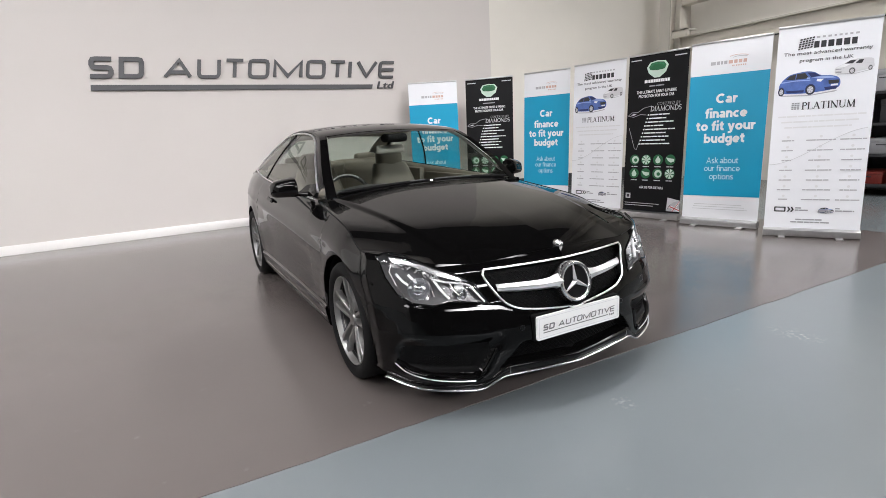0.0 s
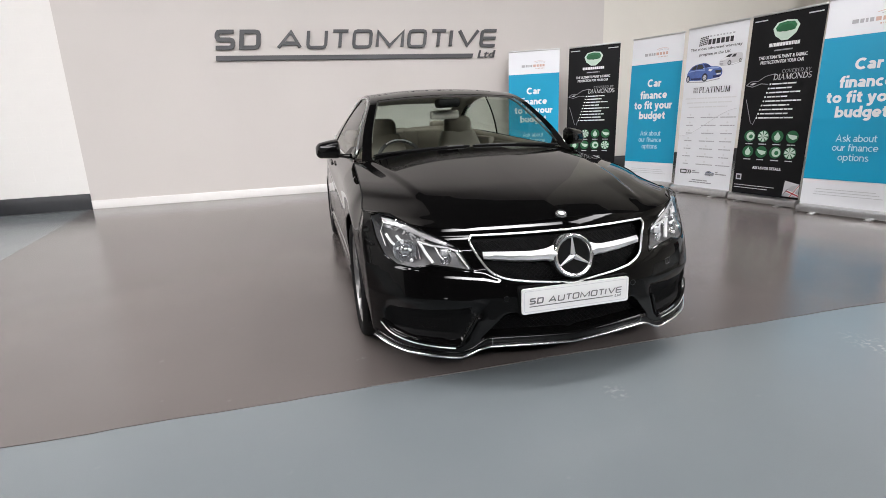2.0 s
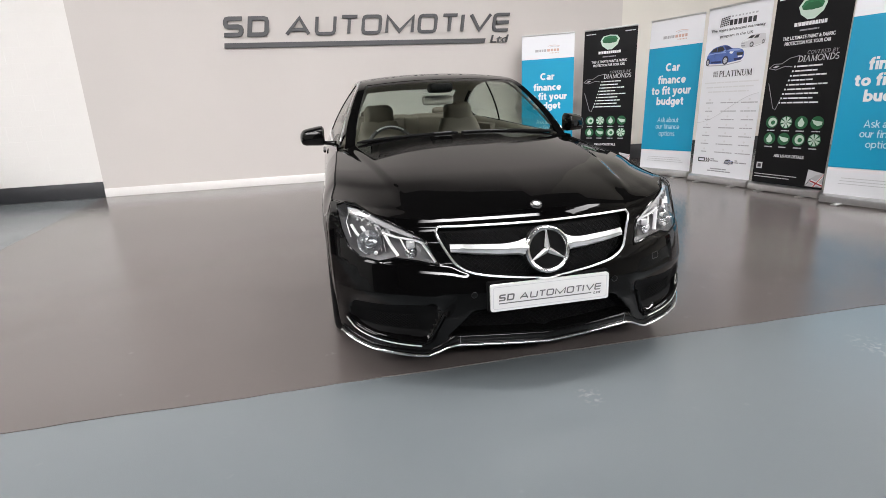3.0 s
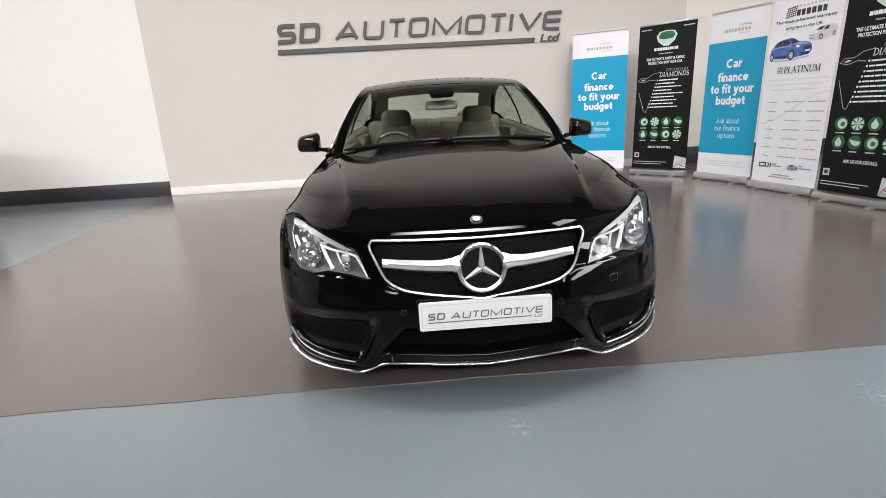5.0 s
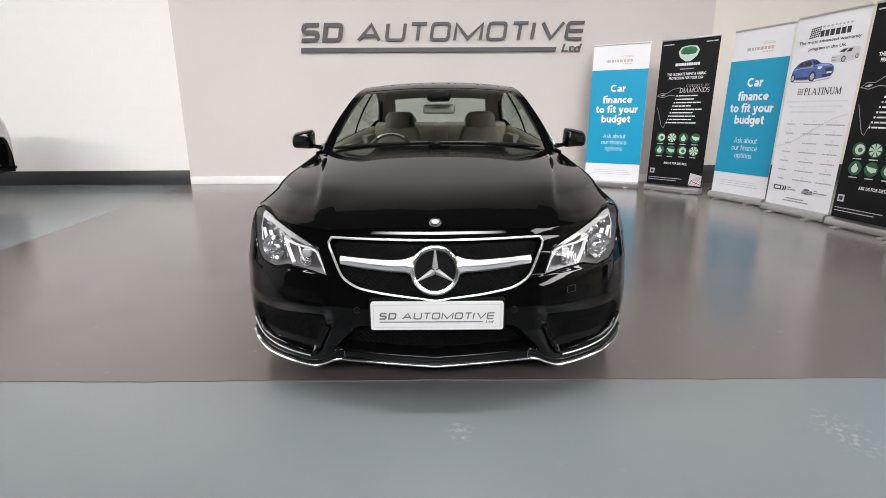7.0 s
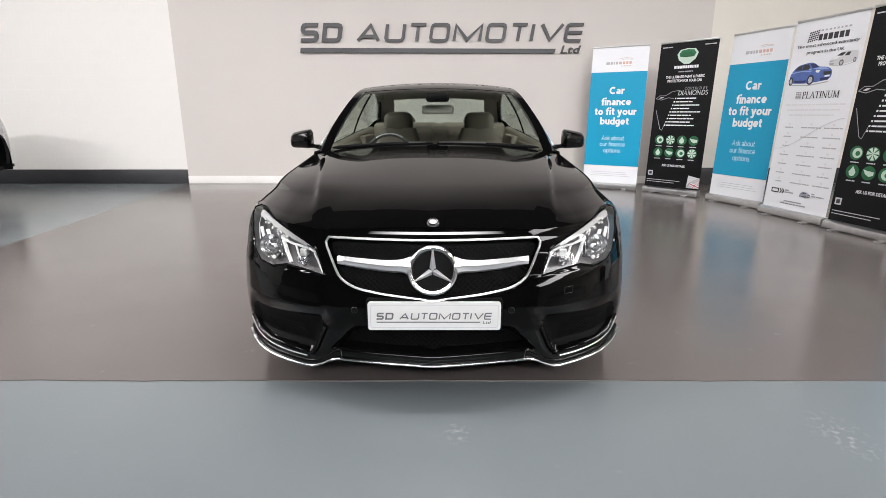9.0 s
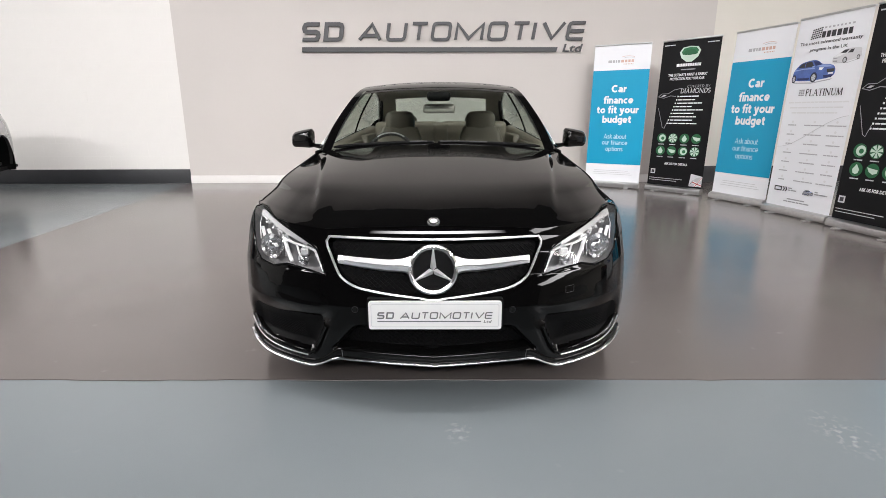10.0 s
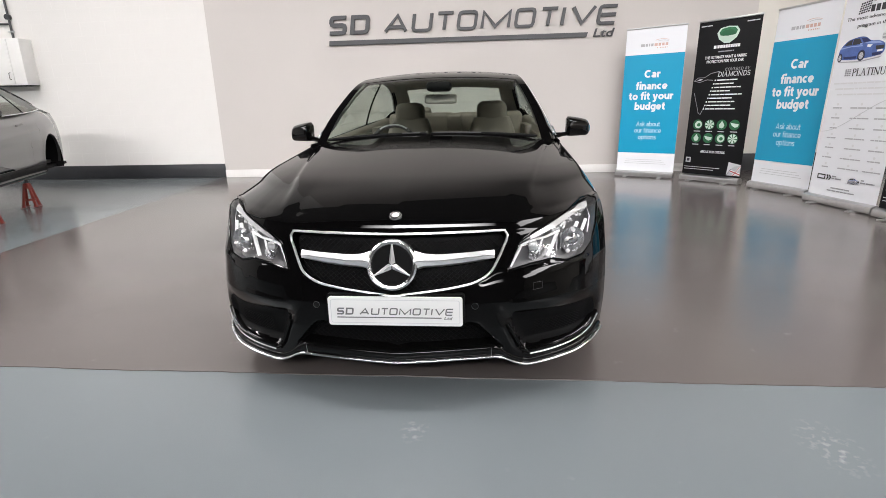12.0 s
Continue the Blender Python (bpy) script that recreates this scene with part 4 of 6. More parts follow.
        part("brow_band", nose_patch(((0.53, 0.632), (0.65, 0.688), (0.745, 0.734), (0.785, 0.736)), ((0.53, 0.617), (0.65, 0.664), (0.745, 0.708), (0.785, 0.716)), -0.012, 30, 3, flip=s), M_FACET, lamp)
        # cut facets of the side reflector
        random.seed(4)
        for k in range(64):
            f = random.random()
            q = nose(0.625 + 0.150 * f + random.uniform(-0.01, 0.01), 0.648 + 0.068 * f + random.uniform(-0.022, 0.012), -0.022)
            r = random.uniform(0.003, 0.0075)
            part("reflector_facet", ball((q.x * s, q.y, q.z), r, 0.004, r * random.uniform(0.5, 1.0), 6), M_FACET, lamp, smooth=0)
        # bright step along the foot, cooling ribs, inner lamp block, marker lamp
        part("bezel", nose_patch(((0.455, 0.540), (0.52, 0.552), (0.61, 0.562), (0.675, 0.552), (0.745, 0.562)), ((0.455, 0.524), (0.52, 0.536), (0.61, 0.548), (0.675, 0.534), (0.745, 0.543)), -0.034, 30, 3, flip=s), M_HOUSING, lamp)
        for k in range(6):
            part("cooling_rib", tube(line_on_nose(((0.662 + 0.018 * k, 0.572), (0.672 + 0.018 * k, 0.632)), -0.05, 0.02, s), 0.0035, 6), M_REFLECTOR, lamp)
        q = nose(0.538, 0.588)
        part("lamp_block", box(*sorted((0.522 * s, 0.556 * s)), q.y + 0.014, q.y + 0.05, 0.572, 0.604, 0.006), M_SATIN, lamp)
        q = nose(0.690, 0.562, -0.016)
        part("marker_lamp", ball((q.x * s, q.y, q.z), 0.009, 0.006, 0.009, 12), M_LEDBAR, lamp)
        # parking sensor
        q = nose(0.312, 0.393, 0.0)
        part("parking_sensor", cyl((q.x * s, q.y + 0.01, q.z), (q.x * s, q.y - 0.004, q.z), 0.012, 0.011, 18), M_GLOSSBLACK, car)
        # thin metal ring added to stand in for the glints on the sensor
        part("sensor_glint", tube([(q.x * s + 0.0125 * math.cos(2 * math.pi * k / 16), q.y - 0.003, q.z + 0.0125 * math.sin(2 * math.pi * k / 16)) for k in range(16)], 0.0009, 4, closed=True, up=(0, 1, 0)), M_DISC, car)
        # intake fins and blade
        part("intake_fin", tube(line_on_nose(((0.440, 0.312), (0.458, 0.270), (0.480, 0.225), (0.505, 0.180)), -0.010, 0.01, s), 0.011, 10, squash=0.7), M_GLOSSBLACK, car)
        for z, x0, x1 in ((0.172, 0.498, 0.522), (0.186, 0.494, 0.516), (0.202, 0.489, 0.506)):
            part("intake_slat", tube(line_on_nose(((x0, z + 0.006), (x1, z - 0.006)), 0.002, 0.006, s), 0.0042, 8), M_GLOSSBLACK, car)
        lattice = bmesh.new()
        for direction in (1, -1):
            for k in range(-8, 30):
                run = []
                for j in range(7):
                    z = 0.232 + 0.066 * j / 6
                    x = 0.50 + 0.016 * k + direction * (z - 0.232) * 1.3
                    if 0.535 + 0.35 * (z - 0.23) < x < 0.785:
                        p = nose(x, z, -0.040 - 0.0015 * direction)
                        run.append(Vector((p.x * s, p.y, p.z)))
                if len(run) > 1:
                    tube(run, 0.0013, 4, bm=lattice)
        part("intake_mesh", lattice, M_MATTBLACK, car, smooth=60)
        part("blade_edge", tube(line_on_nose([(q.x, q.y) for q in spline(((0.53, 0.166, 0), (0.62, 0.174, 0), (0.72, 0.189, 0), (0.79, 0.213, 0), (0.828, 0.252, 0)), 30)], 0.001, 0.015, s), 0.0030, 6), M_SATIN, car, "thin bright edge of the intake blade")
        part("intake_blade", tube(line_on_nose(((0.52, 0.180), (0.62, 0.195), (0.72, 0.212), (0.79, 0.235), (0.825, 0.268)), -0.012, 0.02, s), [0.016] * 18 + [0.008] * 40, 8, squash=0.35), M_GLOSSBLACK, car)
    # lower grille
    low = part("lower_grille", nose_patch(((-0.40, 0.25), (-0.32, 0.316), (0.32, 0.316), (0.40, 0.25)), ((-0.40, 0.222), (0.40, 0.222)), -0.064, 40, 8), M_MATTBLACK, car)
    lm = bmesh.new()
    for direction in (1, -1):
        for k in range(-6, 40):
            pts = [nose(x, z, -0.058 - 0.002 * direction) for x, z in ((-0.45 + 0.024 * k + direction * (z - 0.22) * 1.2, z) for z in (0.225, 0.25, 0.275, 0.30, 0.312)) if abs(x) + 1.2 * (z - 0.25) < 0.39]
            if len(pts) > 1:
                tube(pts, 0.002, 4, bm=lm)
    part("grille_mesh", lm, M_MATTBLACK, low)
    # bright lip
    half = ((0, 0.163), (0.26, 0.174), (0.385, 0.176), (0.42, 0.166), (0.46, 0.143), (0.50, 0.125), (0.53, 0.123), (0.61, 0.130), (0.73, 0.140), (0.80, 0.157), (0.838, 0.172))
    full = [(-x, z) for x, z in half[:0:-1]] + list(half)
    pts = line_on_nose(full, 0.012, 0.012)
    rows = []
    for p in pts:
        x, z, k = p.x, lerp_table(abs(p.x), half), 1 - 0.45 * sstep(0.66, 0.83, abs(p.x))
        rows.append([nose(x, z + 0.006 * math.sin(a) * k, 0.008 + 0.008 * math.cos(a)) for a in (-1.9, -1.2, -0.6, -0.2, 0.2, 0.5, 0.8, 1.1, 1.5, 2.0)])
    part("lip_trim", grid(rows, flip=True), M_LIP, car, "chrome strip along the lower bumper lip", smooth=60)
    rows = []
    for p in pts:
        x, z, k = p.x, lerp_table(abs(p.x), half), 1 - 0.4 * sstep(0.38, 0.46, abs(p.x))
        rows.append([nose(x, z + dz * k, o) for dz, o in ((0.0, 0.004), (0.016, 0.007), (0.034, 0.006), (0.042, 0.0), (0.045, -0.012), (0.046, -0.06))])
    part("splitter", grid(rows, flip=True), M_GLOSSBLACK, car, smooth=60)
    # tow-eye cover in the bumper, joints of the splitter
    edge = line_on_nose(((0.536, 0.437), (0.572, 0.440), (0.572, 0.466), (0.536, 0.463), (0.536, 0.437)), 0.0004, 0.012)
    part("tow_cover", tube(edge[:-1], 0.0006, 4, closed=True, up=(0, 1, 0)), M_HOUSING, car)
    for s in (1, -1):
        part("splitter_joint", tube(line_on_nose(((0.372, 0.180), (0.374, 0.214)), 0.0075, 0.01, s), 0.0012, 4), M_HOUSING, car)
    # plate
    part("plate_holder", plate(rounded(-0.268, 0.268, 0.316, 0.446, 0.012), 0.035), M_MATTBLACK, car, m=pose(0.006, 0.013, 0))
    if plate_text:
        p = part("number_plate", plate(rounded(-0.26, 0.26, 0.323, 0.438, 0.010), 0.012), M_PLATE, car, "white plate with the dealer's grey wording", m=pose(0.006, 0, 0))
        rim = bmesh.new()
        o, i = rounded(-0.250, 0.250, 0.333, 0.428, 0.008), rounded(-0.248, 0.248, 0.335, 0.426, 0.0065)
        a = [rim.verts.new((x, -0.001, z)) for x, z in o]
        b = [rim.verts.new((x, -0.001, z)) for x, z in i]
        for k in range(len(a)):
            rim.faces.new((a[k], a[(k + 1) % len(a)], b[(k + 1) % len(a)], b[k]))
        part("plate_border", rim, M_LIGHTINK, p, smooth=0)
        sign_words(p, 0.455, -0.001, -0.226, 0.367, 0.0012, M_PLATEINK, M_PLATEINK)


GLYPHS = {
    "S": (((1.02, 1), (0.20, 1), (0.06, 0.95), (0, 0.83), (0, 0.67), (0.06, 0.55), (0.20, 0.5), (0.80, 0.5), (0.94, 0.45), (1, 0.33), (1, 0.17), (0.94, 0.05), (0.80, 0), (-0.06, 0)),),
    "D": (((0, 0.5), (0, 1), (0.78, 1), (0.94, 0.94), (1, 0.80), (1, 0.20), (0.94, 0.06), (0.78, 0), (0, 0), (0, 0.5)),),
    "A": (((0.04, 0), (0.53, 1), (0.96, 0)), ((0.20, 0.27), (0.83, 0.27))),
    "U": (((0, 1), (0, 0.18), (0.06, 0.05), (0.16, 0), (0.84, 0), (0.94, 0.05), (1, 0.18), (1, 1)),),
    "T": (((0, 1), (1, 1)), ((0.5, 0.86), (0.5, 0))),
    "O": (((0, 0.2), (0.05, 0.06), (0.17, 0), (0.83, 0), (0.95, 0.06), (1, 0.2), (1, 0.8), (0.95, 0.94), (0.83, 1), (0.17, 1), (0.05, 0.94), (0, 0.8), (0, 0.2)),),
    "M": (((0, 0), (0, 1), (0.5, 0.06), (1, 1), (1, 0)),),
    "I": (((0.5, 0), (0.5, 1)),),
    "V": (((0, 1), (0.5, 0.02), (1, 1)),),
    "E": (((1, 1), (0.16, 1), (0.05, 0.94), (0, 0.82), (0, 0.18), (0.05, 0.06), (0.16, 0), (1, 0)), ((0.14, 0.5), (1, 0.5))),
}


def glyph(ch, x0, x1, z0, h, t, depth):
    """A raised letter of even strokes, t thick, leaning a little."""
    bm = bmesh.new()
    for layer, stroke in enumerate(GLYPHS[ch]):
        lift = -layer * min(0.002, 0.3 * depth)
        c = [Vector((x0 + t / 2 + (x1 - x0 - t) * px, z0 + t / 2 * 0.8 + (h - t * 0.8) * pz)) for px, pz in stroke]
        shut = stroke[0] == stroke[-1]
        if shut:
            c = c[:-1]
        n = len(c)
        left, right = [], []
        for i, p in enumerate(c):
            d0 = (p - c[i - 1]).normalized() if shut or i else (c[1] - p).normalized()
            d1 = (c[(i + 1) % n] - p).normalized() if shut or i < n - 1 else d0
            bis = Vector((-(d0 + d1).y, (d0 + d1).x)).normalized()
            grow = min(1.6, 1 / max(0.3, bis.dot(Vector((-d0.y, d0.x)))))
            left.append(p + bis * t / 2 * grow)
            right.append(p - bis * t / 2 * grow)
        if len(stroke) == 2 and stroke[0][0] == stroke[1][0]:
            for side in (left, right):
                for q in side:
                    q.y = min(max(q.y, z0), z0 + h)
        ring = [[bm.verts.new((q.x + 0.16 * (q.y - z0), dy + (0 if dy else lift), min(max(q.y, z0), z0 + h))) for q in side] for side in (left, right) for dy in (0, depth)]
        for i in range(n if shut else n - 1):
            j = (i + 1) % n
            for a, b in ((ring[0], ring[2]), (ring[3], ring[1]), (ring[1], ring[0]), (ring[2], ring[3])):
                bm.faces.new((a[i], a[j], b[j], b[i]))
        if not shut:
            for i in (0, -1):
                bm.faces.new((ring[0][i], ring[1][i], ring[3][i], ring[2][i]))
    bmesh.ops.recalc_face_normals(bm, faces=bm.faces)
    return bm


def sign_words(parent, width, y, x0, z0, depth, material, bar_material):
    """The dealer's sign, width metres wide: two block marks, one word, its line and a small word."""
    k = width / 4.52
    h = 0.283 * k
    for ch, a, b in (("S", -0.02, 0.270), ("D", 0.328, 0.635)):
        part("letter", glyph(ch, x0 + a * k, x0 + b * k, z0, h, 0.064 * k, depth), material, parent, smooth=0, m=pose(0, y - depth, 0))
    spans = (("A", 0.860, 1.265), ("U", 1.315, 1.637), ("T", 1.690, 1.976), ("O", 2.025, 2.340), ("M", 2.400, 2.857), ("O", 2.915, 3.230), ("T", 3.294, 3.574), ("I", 3.620, 3.675), ("V", 3.757, 4.133), ("E", 4.160, 4.457))
    for ch, a, b in spans:
        part("letter", glyph(ch, x0 + a * k, x0 + b * k, z0, h, 0.050 * k, depth), material, parent, smooth=0, m=pose(0, y - depth, 0))
    me = lettering("Ltd", x0 + 4.13 * k, x0 + 4.45 * k, z0 - 0.169 * k, z0 - 0.05 * k, depth, shear=0.2, bold=0.01)
    me.materials.append(material)
    part("small_word", me, material, parent, m=pose(0, y, 0))
    if depth > 0.01:
        bar = plate([(x0 - 0.02 * k, z0 - 0.157 * k), (x0 + 4.03 * k, z0 - 0.167 * k), (x0 + 4.05 * k, z0 - 0.100 * k), (x0 - 0.01 * k, z0 - 0.085 * k)], depth)
    else:
        bar = plate([(x0, z0 - 0.125 * k), (x0 + 4.03 * k, z0 - 0.125 * k), (x0 + 4.03 * k, z0 - 0.085 * k), (x0, z0 - 0.085 * k)], depth)
    part("line", bar, bar_material, parent, smooth=0, m=pose(0, y - depth, 0))


def wheel(car, side, hub):
    w = part("wheel", tyre_mesh(), M_RUBBER, car, m=pose(0.80 * side, hub, HUB_Z, 0, 0, 0 if side > 0 else 180))
    rim = bmesh.new()
    prof = ((0.228, 0.040), (0.238, 0.062), (0.2435, 0.073), (0.2425, 0.079), (0.2375, 0.079), (0.232, 0.070), (0.226, 0.048), (0.223, 0.035))
    n = 64
    grid([[(y, r * math.cos(2 * math.pi * k / n), r * math.sin(2 * math.pi * k / n)) for r, y in prof] for k in range(n + 1)], rim)
    bmesh.ops.recalc_face_normals(rim, faces=rim.faces)
    r_ob = part("rim", rim, M_ALLOY, w, "machined alloy rim")
    # five pairs of flat-faced spokes, hollow towards the hub
    for k in range(5):
        a = radians(90 + 72 * k)
        out, side_way = Vector((0, math.cos(a), math.sin(a))), Vector((0, -math.sin(a), math.cos(a)))
        for d in (-1, 1):
            sp = bmesh.new()
            rings = []
            for j in range(7):
                f = j / 6
                at = out * (0.034 + 0.198 * f) + side_way * d * (0.017 + 0.024 * f)
                half = 0.0125 - 0.0045 * math.sin(math.pi * min(1, 1.1 * f)) + 0.002 * f
                face = 0.046 + 0.024 * math.sin(0.5 * math.pi * f)
                rings.append([at + side_way * u * half + Vector((face - drop, 0, 0)) for u, drop in ((-1.35, 0.03), (-1, 0.003), (-0.8, 0), (0.8, 0), (1, 0.003), (1.35, 0.03))])
            grid(rings, sp)
            bmesh.ops.recalc_face_normals(sp, faces=sp.faces)
            part("spoke", sp, M_ALLOY, r_ob, smooth=25)
    barrel = bmesh.new()
    grid([[(y, r * math.cos(2 * math.pi * k / n), r * math.sin(2 * math.pi * k / n)) for r, y in ((0.225, 0.05), (0.219, 0.0), (0.216, -0.10))] for k in range(n + 1)], barrel)
    part("barrel", barrel, M_DISC, w)
    part("hub_cap", cyl((0.02, 0, 0), (0.056, 0, 0), 0.044, 0.030, 24), M_ALLOY, r_ob)
    for k in range(5):
        a = radians(54 + 72 * k)
        part("wheel_bolt", cyl((0.03, 0.056 * math.cos(a), 0.056 * math.sin(a)), (0.048, 0.056 * math.cos(a), 0.056 * math.sin(a)), 0.009, seg=8), M_DISC, r_ob)
    part("brake_disc", cyl((-0.02, 0, 0), (0.0, 0, 0), 0.165, seg=40), M_DISC, w)
    part("calliper", box(-0.03, 0.025, 0.08, 0.17, -0.08, 0.08, 0.012), M_DARKSTEEL, w)
    part("wheel_back", cyl((-0.10, 0, 0), (-0.09, 0, 0), 0.219, seg=32), M_MATTBLACK, w)


def tyre_mesh():
    bm = bmesh.new()
    prof = ((0.245, -0.10), (0.275, -0.118), (0.305, -0.112), (0.318, -0.095), (0.320, -0.05), (0.320, 0.03), (0.317, 0.07), (0.305, 0.086), (0.285, 0.093), (0.262, 0.089), (0.245, 0.076), (0.237, 0.05))
    n = 64
    grid([[(y, r * math.cos(2 * math.pi * k / n), r * math.sin(2 * math.pi * k / n)) for r, y in prof] for k in range(n + 1)], bm)
    bmesh.ops.recalc_face_normals(bm, faces=bm.faces)
    return bm


def cushion(x0, x1, y0, y1, z0, z1, r=0.05):
    return box(x0, x1, y0, y1, z0, z1, r, 4)


def cabin(car):
    # dashboard
    rows = []
    for k in range(9):
        f = k / 8
        y = 1.60 + 0.36 * f
        rows.append([(0.70 * (2 * i / 20 - 1), y, 0.905 + 0.03 * math.sin(math.pi * (0.2 + 0.8 * f)) - 0.05 * abs(2 * i / 20 - 1) ** 3 + (0.03 * math.exp(-((2 * i / 20 - 1 + 0.52) / 0.25) ** 2) * f)) for i in range(21)])
    y = 2.02
    rows.append([(0.70 * (2 * i / 20 - 1), y, 0.78) for i in range(21)])
    rows.append([(0.70 * (2 * i / 20 - 1), y - 0.05, 0.5) for i in range(21)])
    part("dashboard", grid(rows, flip=False), M_DASH, car)
    part("cabin_floor", box(-0.72, 0.72, 0.95, 4.0, 0.26, 0.30), M_DASH, car)
    part("console", box(-0.12, 0.12, 1.9, 3.0, 0.30, 0.60, 0.04, 3), M_DASH, car)
    # steering wheel
    c = Vector((-0.37, 2.12, 0.828))
    tilt = pose(0, 0, 0, -22, 0, 0).to_3x3()
    sw = part("steering_wheel", tube([c + tilt @ Vector((0.178 * math.cos(2 * math.pi * k / 36), 0, 0.178 * math.sin(2 * math.pi * k / 36))) for k in range(36)], 0.015, 8, closed=True, up=(0, 1, 0.3)), M_DASH, car)
    part("steering_boss", ball(c + Vector((0, 0.01, -0.01)), 0.075, 0.035, 0.06, 16), M_DASH, sw)
    part("wheel_trim", tube([c + tilt @ Vector((0.180 * math.cos(a), -0.012, 0.180 * math.sin(a))) for a in [radians(55 + 70 * k / 10) for k in range(11)]], 0.006, 6, up=(0, 1, 0.3)), M_SATIN, sw)
    for s in (1, -1):
        part("spoke", tube([c, c + tilt @ Vector((0.172 * s, 0, 0.0))], 0.016, 8), M_DASH, sw)
    # front seats
    for s in (-1, 1):
        cx = 0.37 * s
        seat = part("front_seat", cushion(cx - 0.26, cx + 0.26, 2.35, 2.90, 0.38, 0.56, 0.07), M_LEATHER, car, "beige leather front seat")
        rows = []
        for k in range(15):
            f = k / 14
            z = 0.52 + 0.50 * f
            yc = 2.86 + 0.17 * f
            half = 0.255 - 0.095 * f ** 2.2
            row = []
            for a in range(21):
                t = 2 * math.pi * a / 20
                ca, sa = math.cos(t), math.sin(t)
                row.append((cx + half * math.copysign(abs(ca) ** 0.5, ca), yc + (0.075 if sa > 0 else 0.085 - 0.03 * (1 - abs(ca))) * math.copysign(abs(sa) ** 0.6, sa), z))
            rows.append(row)
        bm = grid(rows)
        bm.faces.new([bm.verts.new(p) for p in rows[-1][:-1]])
        bmesh.ops.remove_doubles(bm, verts=bm.verts, dist=1e-5)
        bmesh.ops.recalc_face_normals(bm, faces=bm.faces)
        part("seat_back", bm, M_LEATHER, seat)
        part("headrest", cushion(cx - 0.135, cx + 0.135, 2.97, 3.10, 0.930, 1.160, 0.064), M_LEATHER, seat)
        for d in (-0.05, 0.05):
            part("headrest_post", cyl((cx + d, 3.03, 0.98), (cx + d, 3.04, 1.06), 0.007, seg=8), M_SATIN, seat)
        # rear seats
        rs = part("rear_seat", cushion(cx - 0.29, cx + 0.29, 3.10, 3.60, 0.42, 0.58, 0.07), M_LEATHER, car, "beige leather rear seat")
        part("seat_back", cushion(*sorted((0.0, 0.67 * s)), 3.52, 3.72, 0.50, 1.060, 0.05), M_LEATHER, rs)
        part("headrest", cushion(cx - 0.12, cx + 0.12, 3.64, 3.74, 1.02, 1.115, 0.04), M_LEATHER, rs)
        # door lining
        card = part("door_lining", box(0.70 * s, 0.76 * s, 1.62, 2.95, 0.35, 0.915, 0.02), M_LEATHER, car, "beige door lining")
        strip = []
        for p in BELT_PTS:
            strip.append([Vector((x * s, p.y, z)) for x, z in ((p.x - 0.010, p.z + 0.006), (p.x - 0.045, p.z + 0.008), (p.x - 0.085, p.z - 0.02), (p.x - 0.10, p.z - 0.14))])
        part("door_capping", grid(strip, flip=s < 0), M_LEATHER, card, smooth=60)
        part("armrest", box(0.62 * s, 0.71 * s, 2.15, 2.75, 0.66, 0.72, 0.02), M_LEATHER, card)
        part("quarter_lining", box(0.66 * s, 0.73 * s, 2.96, 3.75, 0.4, 0.95, 0.02), M_LEATHER, car)
    for s in (1, -1):
        part("rear_pillar_lining", grid([[upper(i, s * w, -0.022) for w in (0.76, 0.84, 0.92, 0.975)] for i in range(62, 98)], flip=s > 0), M_PALEPLASTIC, car, smooth=60)
    part("rear_armrest", cushion(-0.085, 0.085, 3.505, 3.70, 0.52, 1.050, 0.04), M_LEATHER, car)
    part("parcel_shelf", box(-0.66, 0.66, 3.70, 4.08, 0.955, 0.975, 0.005), M_DASH, car)
    head = upper_patch(33, 66, -0.9, 0.9, -0.03)
    part("headlining", head, M_PALEPLASTIC, car)
    # rear-view mirror and its housing
    rv = part("inside_mirror", box(-0.12, 0.12, 2.10, 2.135, 1.142, 1.210, 0.02, 3), M_PALEPLASTIC, car)
    part("mirror_glass", box(-0.11, 0.11, 2.136, 2.138, 1.150, 1.202, 0.0), M_CHROME, rv)
    part("mirror_housing", box(-0.085, 0.085, 1.95, 2.11, 1.228, 1.292, 0.025, 3), M_MATTBLACK, rv)


CAR = coupe(M_BLACKPAINT, "glossy black two-door coupe with chrome grille parked on the brown bay", "", pose(-0.006, 0, 0))

# ---- wall sign ----
SIGN = thing("wall_sign", "dark grey raised lettering with an underline on the grey wall", "sign", m=pose(0, WALL_Y, 0))
sign_words(SIGN, 4.52, 0, -2.225, 2.246, 0.035, M_LETTER, M_LETTER)

# ---- roll-up banners ----
BAN_H = 2.135
LEAN_BACK = pose(0, 0, 0, -2.5)  # sheet and pole lean back from the case


def quad(x0, x1, z0, z1):
    return plate([(x0, z0), (x1, z0), (x1, z1), (x0, z1)], 0.0008)


